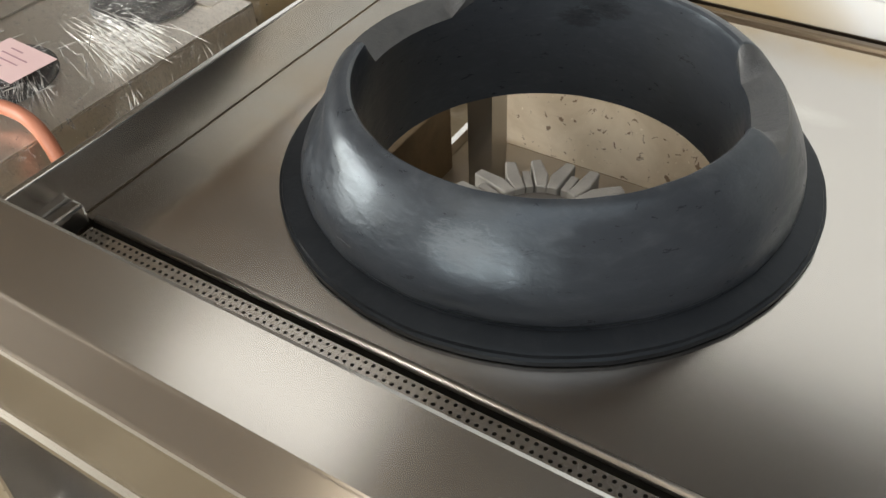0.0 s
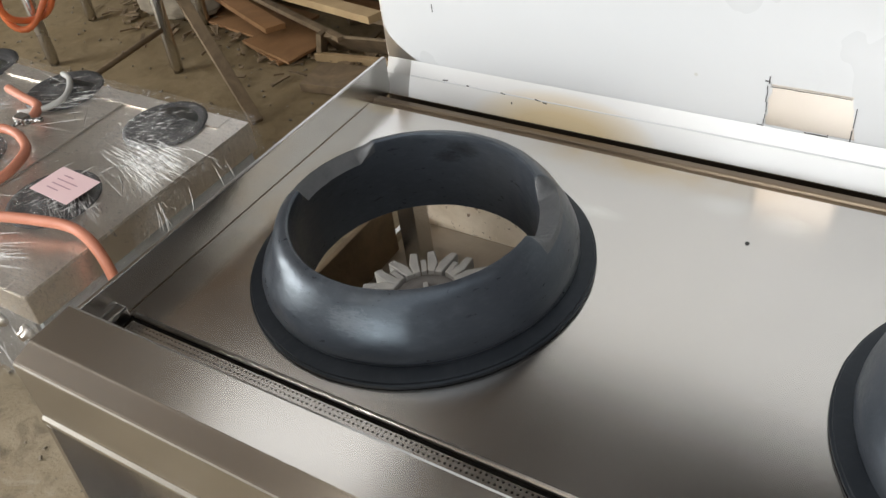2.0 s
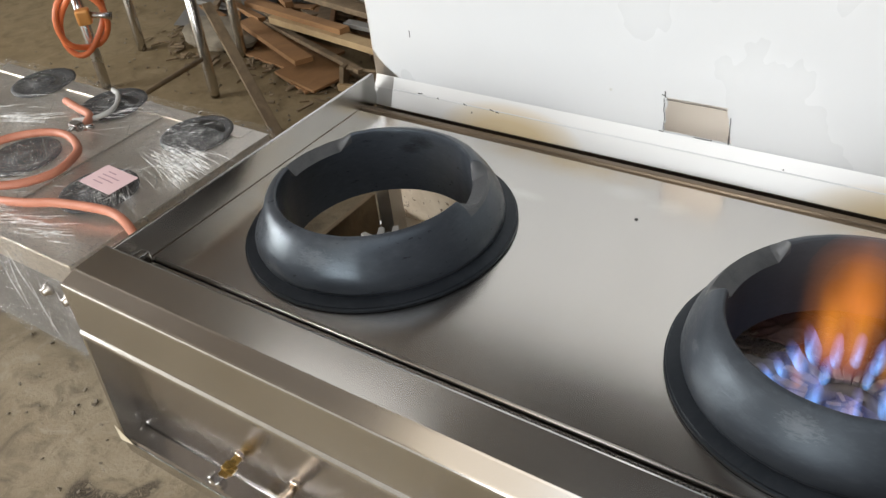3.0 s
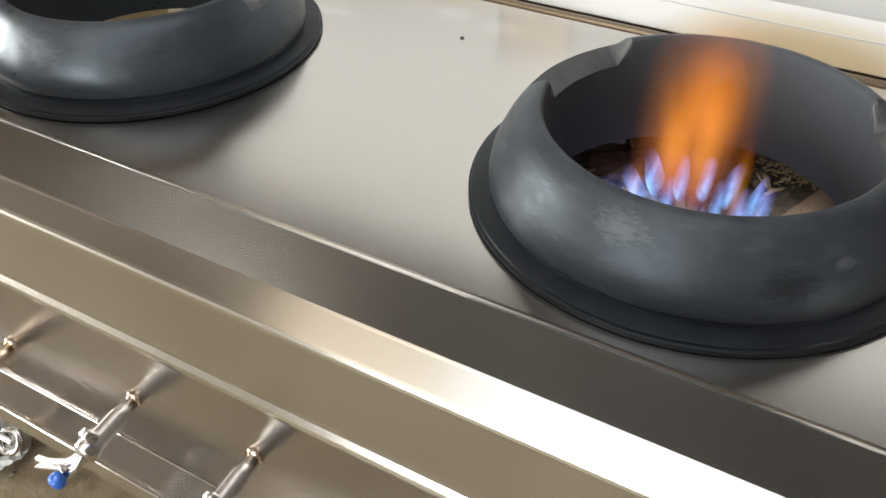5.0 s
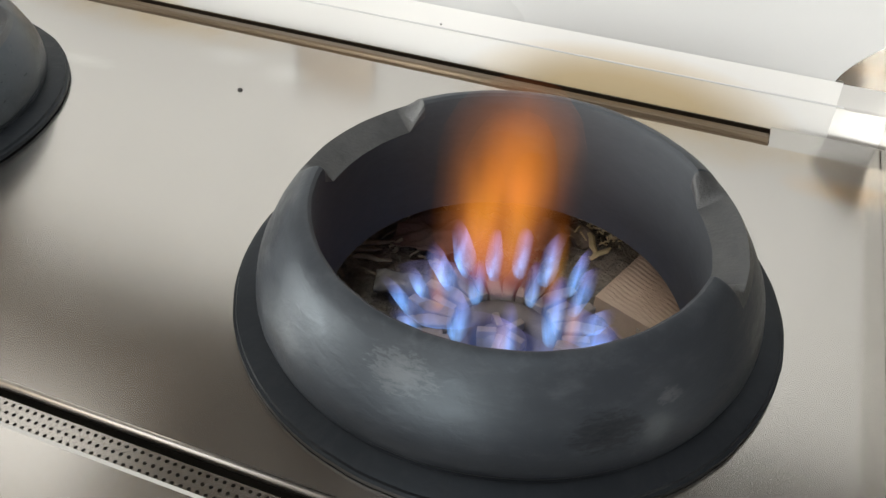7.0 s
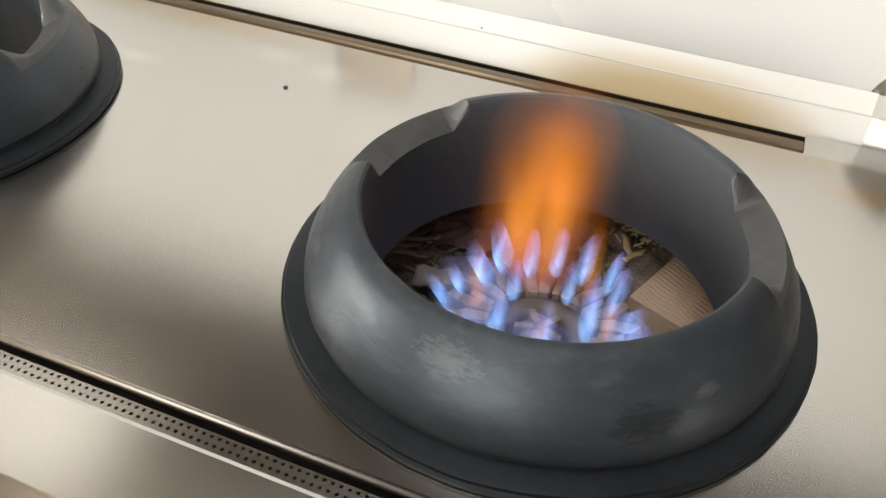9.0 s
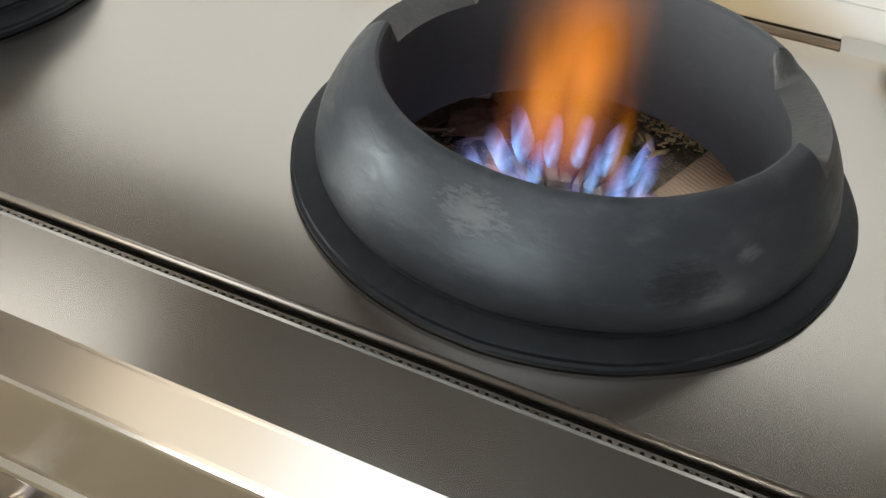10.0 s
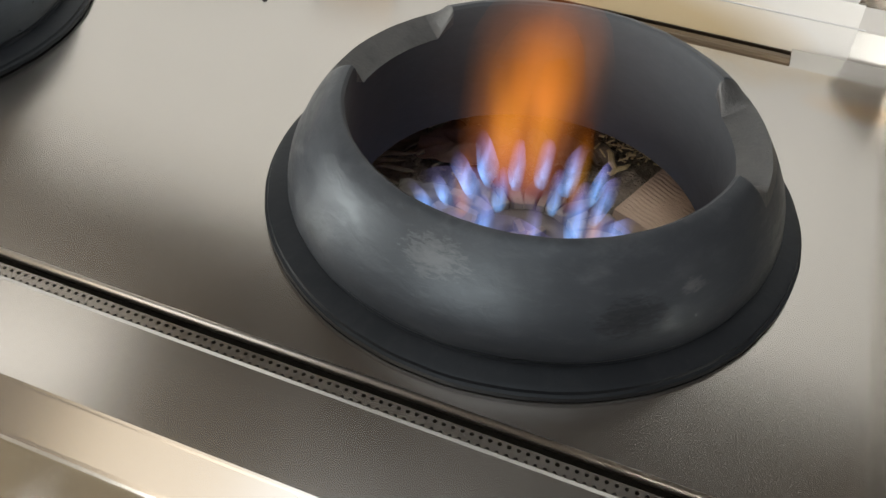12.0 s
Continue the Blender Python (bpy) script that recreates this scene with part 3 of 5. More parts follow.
def plate_mesh():
    """The worktop sheet with two round openings."""
    bm = bmesh.new()
    seg = 64
    for z in (TOP, TOP - 0.003):
        xs = (0.0, (RINGS[0][0] + RINGS[1][0]) / 2, W)
        for (cx, cy), xa, xb in ((RINGS[0], xs[0], xs[1]), (RINGS[1], xs[1], xs[2])):
            inner, outer = [], []
            for k in range(seg):
                a = 2 * math.pi * k / seg + 0.001
                dx, dy = math.cos(a), math.sin(a)
                inner.append(bm.verts.new((cx + OPEN_R * dx, cy + OPEN_R * dy, z)))
                t = min(((xb - cx) / dx if dx > 0 else (xa - cx) / dx) if abs(dx) > 1e-6 else 9, ((D - cy) / dy if dy > 0 else -cy / dy) if abs(dy) > 1e-6 else 9)
                outer.append(bm.verts.new((cx + t * dx, cy + t * dy, z)))
            for k in range(seg):
                j = (k + 1) % seg
                bm.faces.new((inner[k], outer[k], outer[j], inner[j]))
            for sx, sy in ((xa, 0.0), (xb, 0.0), (xb, D), (xa, D)):
                k = min(range(seg), key=lambda q: 0 if _between(outer[q].co, outer[(q + 1) % seg].co, sx, sy) else 1)
                c = bm.verts.new((sx, sy, z))
                bm.faces.new((outer[k], c, outer[(k + 1) % seg]))
    bmesh.ops.remove_doubles(bm, verts=bm.verts, dist=1e-5)
    bmesh.ops.recalc_face_normals(bm, faces=bm.faces)
    for f in bm.faces:
        if (f.normal.z < 0) == (f.calc_center_median().z > TOP - 0.001):
            f.normal_flip()
    return bm


def _between(a, b, sx, sy):
    """True where the corner (sx, sy) lies between two neighbouring border points."""
    on_x = abs(a.x - sx) < 1e-6 and abs(b.y - sy) < 1e-6 and abs(a.y - sy) > 1e-6
    on_y = abs(a.y - sy) < 1e-6 and abs(b.x - sx) < 1e-6 and abs(a.x - sx) > 1e-6
    return on_x or on_y


def grating_mesh(x0, x1, y0, y1, z, pitch_x, pitch_y, r):
    """A perforated strip: every cell has its own round hole."""
    nx, ny = int((x1 - x0) / pitch_x), int((y1 - y0) / pitch_y)
    verts, faces = [], []
    for i in range(nx):
        for j in range(ny):
            cx, cy = x0 + (i + 0.5) * pitch_x, y0 + (j + 0.5) * pitch_y
            s = len(verts)
            for k in range(8):
                a = math.pi * k / 4
                verts.append((cx + r * math.cos(a), cy + r * math.sin(a), z))
            for k in range(8):
                a = math.pi * k / 4
                q = max(abs(math.cos(a)), abs(math.sin(a)))
                verts.append((cx + pitch_x / 2 * math.cos(a) / q, cy + pitch_y / 2 * math.sin(a) / q, z))
            for k in range(8):
                verts.append((verts[s + k][0], verts[s + k][1], z - 0.0015))
            for k in range(8):
                j2 = (k + 1) % 8
                faces.append((s + k, s + 8 + k, s + 8 + j2, s + j2))
                faces.append((s + k, s + j2, s + 16 + j2, s + 16 + k))
    me = bpy.data.meshes.new("perforated_strip")
    me.from_pydata(verts, [], faces)
    me.materials.append(STEEL)
    return me


def wok_range():
    t = thing("wok_range", "stainless steel two-burner wok range with white-filmed splashback", "stove", (0, 0, 0))
    part("worktop", plate_mesh(), PLATE, t, "brushed steel worktop with heat tints")
    # folded front edge of the worktop
    part("worktop_hem", tube([(0.012, 0.0034, TOP - 0.0018), (W, 0.0034, TOP - 0.0018)], 0.0036, 12), HEM, t, smooth=True)
    # raised rims
    for name, x0, x1 in (("side_rim", -0.008, -0.0002), ("side_rim", W + 0.0002, W + 0.008)):
        part(name, box((x0, -0.0575, 0.785), (x1, 0.640, RIM), 0.0015), STEEL, t)
    part("rim_joint", tube([(0.0006, -0.002, TOP + 0.0001), (0.0006, 0.572, TOP + 0.0001)], 0.0005, 6), BAR, t, "dark joint along the rim")
    part("corner_bracket", box((-0.0001, -0.0555, 0.80), (0.014, -0.004, 0.822), 0.003), STEEL, t)
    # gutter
    # near-black colour stands for the shade down in the gutter
    part("gutter", extrude_x([(-0.0555, 0.80), (-0.0555, 0.758), (0.004, 0.758), (0.004, 0.794), (0.0025, 0.794), (0.0025, 0.7595), (-0.054, 0.7595), (-0.054, 0.80)], 0.0, W), GUTTER_DARK, t, "gutter with its shade put into a near-black colour")
    ob = new("perforated_strip", grating_mesh(0.026, W - 0.02, -0.0525, -0.0115, TOP + 0.0070, 0.0066, 0.0068, 0.00155))
    ob.parent = t
    for x in (0.0005, W - 0.0025):
        part("gutter_end", box((x, -0.0552, 0.74), (x + 0.002, 0.006, 0.795)), INNER, t)
    # front rail: flat top, sloping nose, upright face, folded lip
    prof = [(-0.056, 0.79), (-0.056, 0.8575), (-0.0575, 0.8610), (-0.061, 0.8625), (-0.1225, 0.8600), (-0.1240, 0.8595), (-0.1252, 0.8588),
            (-0.1508, 0.8512), (-0.1530, 0.8500), (-0.1544, 0.8478), (-0.1550, 0.8450), (-0.1560, 0.7560), (-0.1582, 0.7535), (-0.1600, 0.7515), (-0.1610, 0.7480), (-0.1602, 0.7440), (-0.158, 0.7410), (-0.150, 0.743), (-0.149, 0.842), (-0.069, 0.850), (-0.069, 0.79)]
    part("front_rail", extrude_x(prof, -0.0105, W + 0.0105), STEEL, t, "folded brushed steel front rail")
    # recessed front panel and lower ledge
    part("front_panel", box((0.0, -0.128, 0.49), (W, -0.124, 0.837)), SHADED_PANELSTEEL, t)
    ledge = [(-0.126, 0.506), (-0.166, 0.510), (-0.171, 0.508), (-0.172, 0.504), (-0.168, 0.470), (-0.164, 0.470), (-0.166, 0.502), (-0.126, 0.500)]
    part("lower_ledge", extrude_x(ledge, 0.0, W), STEEL, t, "bent steel ledge under the valves")
    part("ledge_hem", tube([(-0.004, -0.1715, 0.5085), (W + 0.004, -0.1715, 0.5085)], 0.0020, 8), STEEL, t, smooth=True)
    part("ledge_weld", tube([(0.0, -0.1295, 0.5065), (W, -0.1295, 0.5065)], 0.0012, 8), STEEL, t, smooth=True)
    part("rivet", lathe([(0.0001, 0.0), (0.006, 0.0), (0.005, 0.003), (0.0001, 0.004)], 12), CHROME, t, smooth=True).matrix_local = pose(0.016, -0.1285, 0.522, 90)
    for x0, x1 in ((-0.0095, -0.0002), (W + 0.0002, W + 0.0095)):
        part("side_panel", extrude_x([(-0.160, 0.740), (-0.171, 0.506), (-0.168, 0.470), (-0.05, 0.470), (-0.05, 0.74)], x0, x1), STEEL, t)
        part("side_rail", box((x0, -0.05, 0.462), (x1, 0.655, 0.50)), STEEL, t)
    # pale reflection on the corner steel, built as a thin cream triangle
    bm = bmesh.new()
    flap = [[bm.verts.new((x, y, z)) for x, z in ((-0.0115, 0.506), (0.024, 0.512), (-0.0115, 0.543))] for y in (-0.1745, -0.1737)]
    bm.faces.new(flap[0])
    bm.faces.new(flap[1][::-1])
    for k in range(3):
        bm.faces.new((flap[0][k], flap[1][k], flap[1][(k + 1) % 3], flap[0][(k + 1) % 3]))
    part("pale_corner", bm, CREAM, t, "cream triangle standing for a reflection on the corner")
    part("base_tray", box((0.0, -0.163, 0.462), (W, 0.655, 0.478)), TRAY, t, "dusty bottom pan of the chassis")
    part("rear_panel", box((0.0, 0.655, 0.479), (W, 0.661, 0.600)), TRAYBACK, t, "low tan panel at the back of the chassis")
    part("rusty_board", box((0.004, 0.25, 0.479), (0.016, 0.56, 0.60), 0.002), WOOD, t, "brown board inside the chassis")
    part("corner_post", extrude_x([(0.49, 0.479), (0.53, 0.479), (0.53, 0.782), (0.49, 0.782)], 0.086, 0.122), STEEL, t)
    for lx in (0.075, W - 0.075):
        for ly in (0.16, 0.58):
            part("leg", tube([(lx, ly, 0.0), (lx, ly, 0.05), (lx, ly, 0.463)], [0.010, 0.013, 0.013], 14), STEEL, t, smooth=True)
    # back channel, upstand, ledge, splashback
    # the gap's shade is put into the channel's dark colour
    part("back_channel", extrude_x([(D + 0.0008, 0.790), (D + 0.0008, 0.761), (0.6300, 0.761), (0.6318, 0.7865), (0.6330, 0.7865), (0.6318, 0.759), (D - 0.001, 0.759), (D - 0.001, 0.790)], 0, W), GAP_STEEL, t, "channel behind the worktop, dark for the shade in the gap")
    bar = [(D + 0.0010, 0.7700), (D + 0.0012, 0.7955), (D + 0.0120, 0.7965), (D + 0.0135, 0.8000), (D + 0.0170, 0.8008), (D + 0.0190, 0.7985), (D + 0.0320, 0.7965), (D + 0.0340, 0.7930), (D + 0.0340, 0.7700)]
    part("channel_bar", extrude_x(bar, 0.0, 1.268), BAR, t, "brown heat-stained bar in the channel")
    part("corner_tab", box((1.2685, D + 0.001, 0.772), (W, D + 0.046, 0.7980), 0.0015), STEEL, t)
    up = [(0.6335, 0.787), (0.6468, 0.8215), (0.6486, 0.8243), (BACK, 0.846), (BACK, 0.842), (0.6515, 0.823), (0.638, 0.787)]
    part("back_upstand", extrude_x(up, -0.0085, W + 0.0085), DULLSTEEL, t)
    part("splashback", box((-0.010, BACK, 0.830), (W + 0.200, BACK + 0.02, 1.400), 0.002), SATINSTEEL, t, "tall steel splashback")
    return t


RANGE = wok_range()


def film_sheet():
    """White film over the splashback, torn away at the lower corners and in one ragged square."""
    t = RANGE
    y0, y1 = BACK - 0.0015, BACK - 0.0003
    # outline pieces round the torn square: left, right, above, below
    hx0, hx1, hz0, hz1 = 0.648, 0.760, 0.849, 0.920
    def left_edge(z):
        k = max(0.0, min(1.0, (0.908 - z) / 0.060))
        return -0.006 + 0.060 * k ** 1.7
    def right_edge(z):
        return min(W + 0.196, 1.320 + 0.09 * max(0.0, (z - 0.841) / 0.094) ** 1.6)
    rnd = random.Random(5)
    rag = lambda s: rnd.uniform(-s, s)
    zs = [0.8440 + 0.0055 * i for i in range(14)] + [0.9205 + 0.04 * i for i in range(12)] + [1.398]
    bm = bmesh.new()
    rows = []
    for z in zs:
        inside = hz0 < z < hz1
        tilt = (z - hz0) / (hz1 - hz0)
        a = hx0 + 0.002 - 0.004 * (1 - tilt) + rag(0.0022)
        b = hx1 + 0.006 * (1 - tilt) - 0.006 * tilt + rag(0.0012)
        rows.append((z, left_edge(z), a, b, right_edge(z), inside))
    grid = [[bm.verts.new((x, y0, z)) for x in (l, (l + a) / 2, a, b, (b + r) / 2, r)] for z, l, a, b, r, _ in rows]
    for i in range(len(rows) - 1):
        for k in range(5):
            if k == 2 and rows[i][5] and rows[i + 1][5]:
                continue
            bm.faces.new((grid[i][k], grid[i][k + 1], grid[i + 1][k + 1], grid[i + 1][k]))
    ext = bmesh.ops.extrude_face_region(bm, geom=list(bm.faces))
    for v in ext["geom"]:
        if isinstance(v, bmesh.types.BMVert):
            v.co.y = y1
    bmesh.ops.recalc_face_normals(bm, faces=bm.faces)
    sheet = part("splashback_film", bm, FILM, t, "white protective film with a torn-out square")
    # bare polished steel where the film is torn off the corner
    part("corner_plate", box((1.300, BACK - 0.0008, 0.845), (W + 0.009, BACK + 0.004, 0.941)), MIRRORSTEEL, t, "bare polished corner of the splashback")
    # film on the upstand
    prof = [(0.6322, 0.788), (0.6456, 0.8224), (0.6474, 0.8252), (BACK - 0.003, 0.8475), (BACK - 0.003, 0.8465), (0.6481, 0.8247), (0.6462, 0.8220), (0.6328, 0.788)]
    part("upstand_film", extrude_x(prof, 0.042, 1.330), FILM_STAINED, t, "white film strip yellowed by heat")
    part("film_seam", tube([(0.045, 0.6462, 0.8238), (1.338, 0.6462, 0.8238)], 0.0011, 6), FILM, t)
    # dark shreds of film at the tear
    slivers = [(0.6555, 0.942, 0.0014, 0.012), (0.653, 0.940, 0.007, 0.0014), (0.7715, 0.876, 0.0016, 0.020), (0.772, 0.905, 0.0009, 0.030), (0.742, 0.869, 0.0012, 0.007), (0.726, 0.8695, 0.030, 0.0010), (0.651, 0.869, 0.009, 0.0012)]
    slivers += [(hx0 + 0.007 + rag(0.0012), 0.876 + 0.009 * k, 0.0012, 0.008 + rag(0.002)) for k in range(7)]
    slivers += [(hx0 + 0.018 + 0.015 * k, 0.9370 - 0.0045 + rag(0.0003), 0.0155, 0.0007) for k in range(7)]
    for (x, z, dx, dz) in ((a - 0.010, b - 0.021, c, d) for a, b, c, d in slivers):
        part("film_shred", box((x - dx / 2, y0 - 0.0012, z - dz / 2), (x + dx / 2, y0 - 0.0002, z + dz / 2)), BLACKBIT, t)
    for (x, z, dx, dz) in ((0.115, 0.837, 0.014, 0.0015), (0.160, 0.835, 0.006, 0.002), (0.228, 0.834, 0.012, 0.002), (0.292, 0.834, 0.014, 0.004), (0.246, 0.822, 0.004, 0.010), (0.305, 0.832, 0.01, 0.0015), (0.86, 0.838, 0.003, 0.003)):
        part("film_scratch", box((-dx / 2.6, -0.001, -0.0005), (dx / 2.6, 0.001, 0.0005)), BLACKBIT, t).matrix_local = pose(x, 0.6456 + (0.39 if z < 0.8324 else 0.52) * (z - 0.8324) - 0.0008, z - 0.010, 0, 60 if dz > dx else 8 * math.sin(90 * x))
    part("film_dent", lathe([(0.0001, 0.0), (0.0022, 0.0), (0.0028, 0.0006), (0.0001, 0.0008)], 16), WHITESIDE, t).matrix_local = pose(0.543, y0 + 0.0002, 0.911, 90)
    part("film_scratch", box((0.098, y0 - 0.0006, 0.945), (0.0995, y0 - 0.0001, 0.959)), BLACKBIT, t)
    return sheet


film_sheet()


# ---------------- cast iron rings ----------------
COLLAR = [(0.1620, -0.034), (0.1628, 0.02), (0.1625, 0.060), (0.1624, 0.078), (0.1622, 0.0880), (0.1634, 0.0922), (0.1660, 0.0943), (0.1702, 0.0938), (0.1750, 0.0917),
          (0.1795, 0.0885), (0.1838, 0.0845), (0.1882, 0.0792), (0.1925, 0.0732), (0.1968, 0.0665), (0.2010, 0.0595), (0.2048, 0.0520), (0.2082, 0.0450), (0.2106, 0.0380), (0.2122, 0.0315), (0.2134, 0.0245), (0.2134, 0.0190), (0.2112, 0.0150),
          (0.2112, 0.0105), (0.1900, -0.004), (0.1720, -0.034)]
FLANGE = [(0.2108, 0.0080), (0.2114, 0.0120), (0.2160, 0.0108), (0.2270, 0.0098), (0.2308, 0.0085), (0.2316, 0.0060), (0.2340, 0.0050), (0.2340, 0.0008), (0.2108, 0.0006)]


def ring_mesh(prof, notches, dent=None):
    """Ring profile turned about z. Each notch (angles: brink, floor, floor, brink) is cut down to a floor that
    dips towards the bore, with a ramp at both ends; its faces take the second material."""
    bm = bmesh.new()

    def depth(a):
        for a0, b0, b1, a1 in notches:
            u, fa, fb, ua = (a - a0) % 360, (b0 - a0) % 360, (b1 - a0) % 360, (a1 - a0) % 360
            if u < ua:
                return min(1.0, u / fa, (ua - u) / (ua - fb))
        return 0.0

    angs = sorted({2.0 * k for k in range(180)} | {round((a + d) % 360, 3) for notch in notches for a in notch for d in (-0.3, 0.3)})
    rings = []
    for a in angs:
        low = depth(a)
        ca, sa = math.cos(radians(a)), math.sin(radians(a))
        col = []
        for r, z in prof:
            floor_z = 0.0672 + 0.45 * (r - 0.163)
            if z > floor_z and low > 0:
                z += (floor_z - z) * low
            w = 0.0006 * noise.noise((ca * 9, sa * 9, z * 40))
            if dent and r > 0.175:
                # a hollow pressed into the shoulder: mid angle, half width, depth
                u = abs((a - dent[0] + 180) % 360 - 180) / dent[1]
                w -= dent[2] * max(0.0, 1 - u * u) ** 2 * math.exp(-((z - 0.056) / 0.019) ** 2)
            col.append(bm.verts.new(((r + w) * ca, (r + w) * sa, z)))
        rings.append(col)
    n = len(prof)
    for i in range(len(rings)):
        a, b = rings[i], rings[(i + 1) % len(rings)]
        mid = angs[i] + 0.5 * ((angs[(i + 1) % len(angs)] - angs[i]) % 360)
        for k in range(n):
            j = (k + 1) % n
            f = bm.faces.new((a[k], b[k], b[j], a[j]))
            if depth(mid) > 0.02 and min(v.co.z for v in f.verts) > 0.064 and prof[k][0] < 0.192:
                f.material_index = 1
    bmesh.ops.recalc_face_normals(bm, faces=bm.faces)
    return bm


for (cx, cy), iron, label, cuts in zip(RINGS, IRONS, ("black cast iron wok ring with two notches and greasy scuffs", "black cast iron wok ring with two notches over the lit burner"),
                                      (((142.5, 151.5, 188, 193.3), (359, 9.5, 35.5, 42.5)), ((138, 143.6, 180.8, 186.8), (349, 356, 30.4, 37)))):
    t = thing("wok_ring", label, "wok ring", (cx, cy, TOP + 0.0005), group="wok rings on the range")
    collar = part("collar", ring_mesh(COLLAR, cuts, (210, 40, 0.012) if iron is IRONS[0] else None), iron, t, "domed iron collar with notched rim")
    collar.data.materials.append(RUBBED)
    finish_smooth(collar, 26)
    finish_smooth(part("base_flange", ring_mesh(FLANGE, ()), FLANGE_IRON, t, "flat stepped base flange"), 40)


# ---------------- burners ----------------
def burner(cx, cy, z, label, cast):
    t = thing("gas_burner", label, "burner", (cx, cy, z), group="burners of the range")
    part("hub", lathe([(0.030, -0.03), (0.052, -0.03), (0.056, -0.006), (0.050, 0.004), (0.034, 0.004), (0.030, -0.004)], 32), BURNER_HUB, t, "dark ring hub", smooth=True)
    part("core", lathe([(0.0001, -0.03), (0.022, -0.03), (0.024, 0.0), (0.012, 0.010), (0.0001, 0.012)], 20), BURNER_HUB, t, smooth=True)
    for k in range(5):
        part("inner_claw", box((0.006, -0.0035, 0.004), (0.024, 0.0035, 0.014), 0.0012), cast, t).matrix_local = pose(0, 0, 0, 0, 0, 72 * k + 54)
    n = 10
    tooth = spacer = None
    for k in range(n):
        a = 2 * math.pi * k / n
        m = pose(0, 0, 0, 0, 0, math.degrees(a))
        if tooth is None:
            bm = bmesh.new()
            # a forked claw: two tapering prongs on one root
            for s in (-1, 1):
                v = []
                for x, y, h in ((0.050, 0.000, 0.012), (0.050, 0.0105 * s, 0.012), (0.098, 0.0235 * s, 0.006), (0.102, 0.0135 * s, 0.006), (0.074, 0.0015 * s, 0.010)):
                    v.append((x, y, h))
                top = [bm.verts.new(p) for p in v]
                bot = [bm.verts.new((p[0], p[1], -0.022)) for p in v]
                bm.faces.new(top)
                bm.faces.new(bot[::-1])
                for i in range(5):
                    bm.faces.new((top[i], top[(i + 1) % 5], bot[(i + 1) % 5], bot[i]))
            bmesh.ops.recalc_face_normals(bm, faces=bm.faces)
            bmesh.ops.bevel(bm, geom=list(bm.edges), offset=0.0012, segments=1, affect="EDGES")
            ob = part("claw", bm, cast, t)
            tooth = ob.data
        else:
            ob = new("claw", tooth)
            ob.parent = t
        ob.matrix_local = m
        if spacer is None:
            ob = part("spacer", box((0.056, -0.0042, -0.02), (0.082, 0.0042, 0.007), 0.0012), cast, t)
            spacer = ob.data
        else:
            ob = new("spacer", spacer)
            ob.parent = t
        ob.matrix_local = m @ pose(0, 0, 0, 0, 0, 18)
    part("gas_pipe", tube([(0, 0, -0.03), (0, 0, z * 0 - 0.12), (0, -0.05, -0.16), (0, -0.38, -0.16)], 0.014, 12), BURNER_HUB, t, smooth=True)
    return t


burner(0.302, 0.260, 0.715, "pale cast gas burner with radial claws, unlit", BURNER)
burner(1.070, 0.262, 0.722, "pale cast gas burner with radial claws, burning", BURNER_HOT)


# ---------------- fire bed under the second ring ----------------
def fire_bed():
    cx, cy = 1.070, 0.30
    bm = bmesh.new()
    n = 130
    grid = {}
    for i in range(n + 1):
        for j in range(n + 1):
            x, y = -0.34 + 0.68 * i / n, -0.30 + 0.64 * j / n
            h = 0.014 * noise.noise((x * 11, y * 11, 1)) + 0.010 * noise.noise((x * 34, y * 34, 5)) + 0.005 * noise.noise((x * 95, y * 95, 8)) + 0.003 * noise.noise((x * 210, y * 210, 2))
            h += 0.10 * max(0, math.hypot(x, y - 0.02) - 0.19) + 0.020 * math.exp(-(((x - 0.055) / 0.055) ** 2 + ((y - 0.135) / 0.05) ** 2))
            grid[i, j] = bm.verts.new((cx + x, cy + y, 0.676 + h))
    for i in range(n):
        for j in range(n):
            bm.faces.new((grid[i, j], grid[i + 1, j], grid[i + 1, j + 1], grid[i, j + 1]))
    tagged(part("ash_bed", bm, ASH, smooth=True), "dark ash and burnt clay bed under the burner", "ash", kind="stuff")
    rnd = random.Random(11)
    # charred chips and straw
    bm = bmesh.new()
    for k in range(900):
        a, r = rnd.uniform(0, 2 * math.pi), 0.10 + 0.21 * math.sqrt(rnd.random())
        x, y = cx + r * math.cos(a), cy + r * math.sin(a)
        l, w = rnd.uniform(0.003, 0.020), rnd.uniform(0.0012, 0.0045)
        box((-l / 2, -w / 2, -0.001), (l / 2, w / 2, 0.0012), bm=bm, m=pose(x, y, 0.686 + rnd.uniform(-0.006, 0.014), rnd.uniform(-25, 25), rnd.uniform(-25, 25), rnd.uniform(0, 180)))
    tagged(part("charred_chips", bm, CHIP), "small charred chips and straw scattered on the ash", "debris", kind="stuff")
    # pale flakes swept up beside the brick
    bm = bmesh.new()
    for k in range(150):
        x, y = rnd.gauss(1.135, 0.022), rnd.gauss(0.492, 0.016)
        l, w = rnd.uniform(0.003, 0.012), rnd.uniform(0.001, 0.003)
        box((-l / 2, -w / 2, -0.0006), (l / 2, w / 2, 0.0008), bm=bm, m=pose(x, y, 0.706 + rnd.uniform(-0.006, 0.008), rnd.uniform(-35, 35), rnd.uniform(-35, 35), rnd.uniform(0, 180)))
    tagged(part("straw_flakes", bm, STRAW), "pale yellow straw flakes beside the fire brick", "debris", kind="stuff")


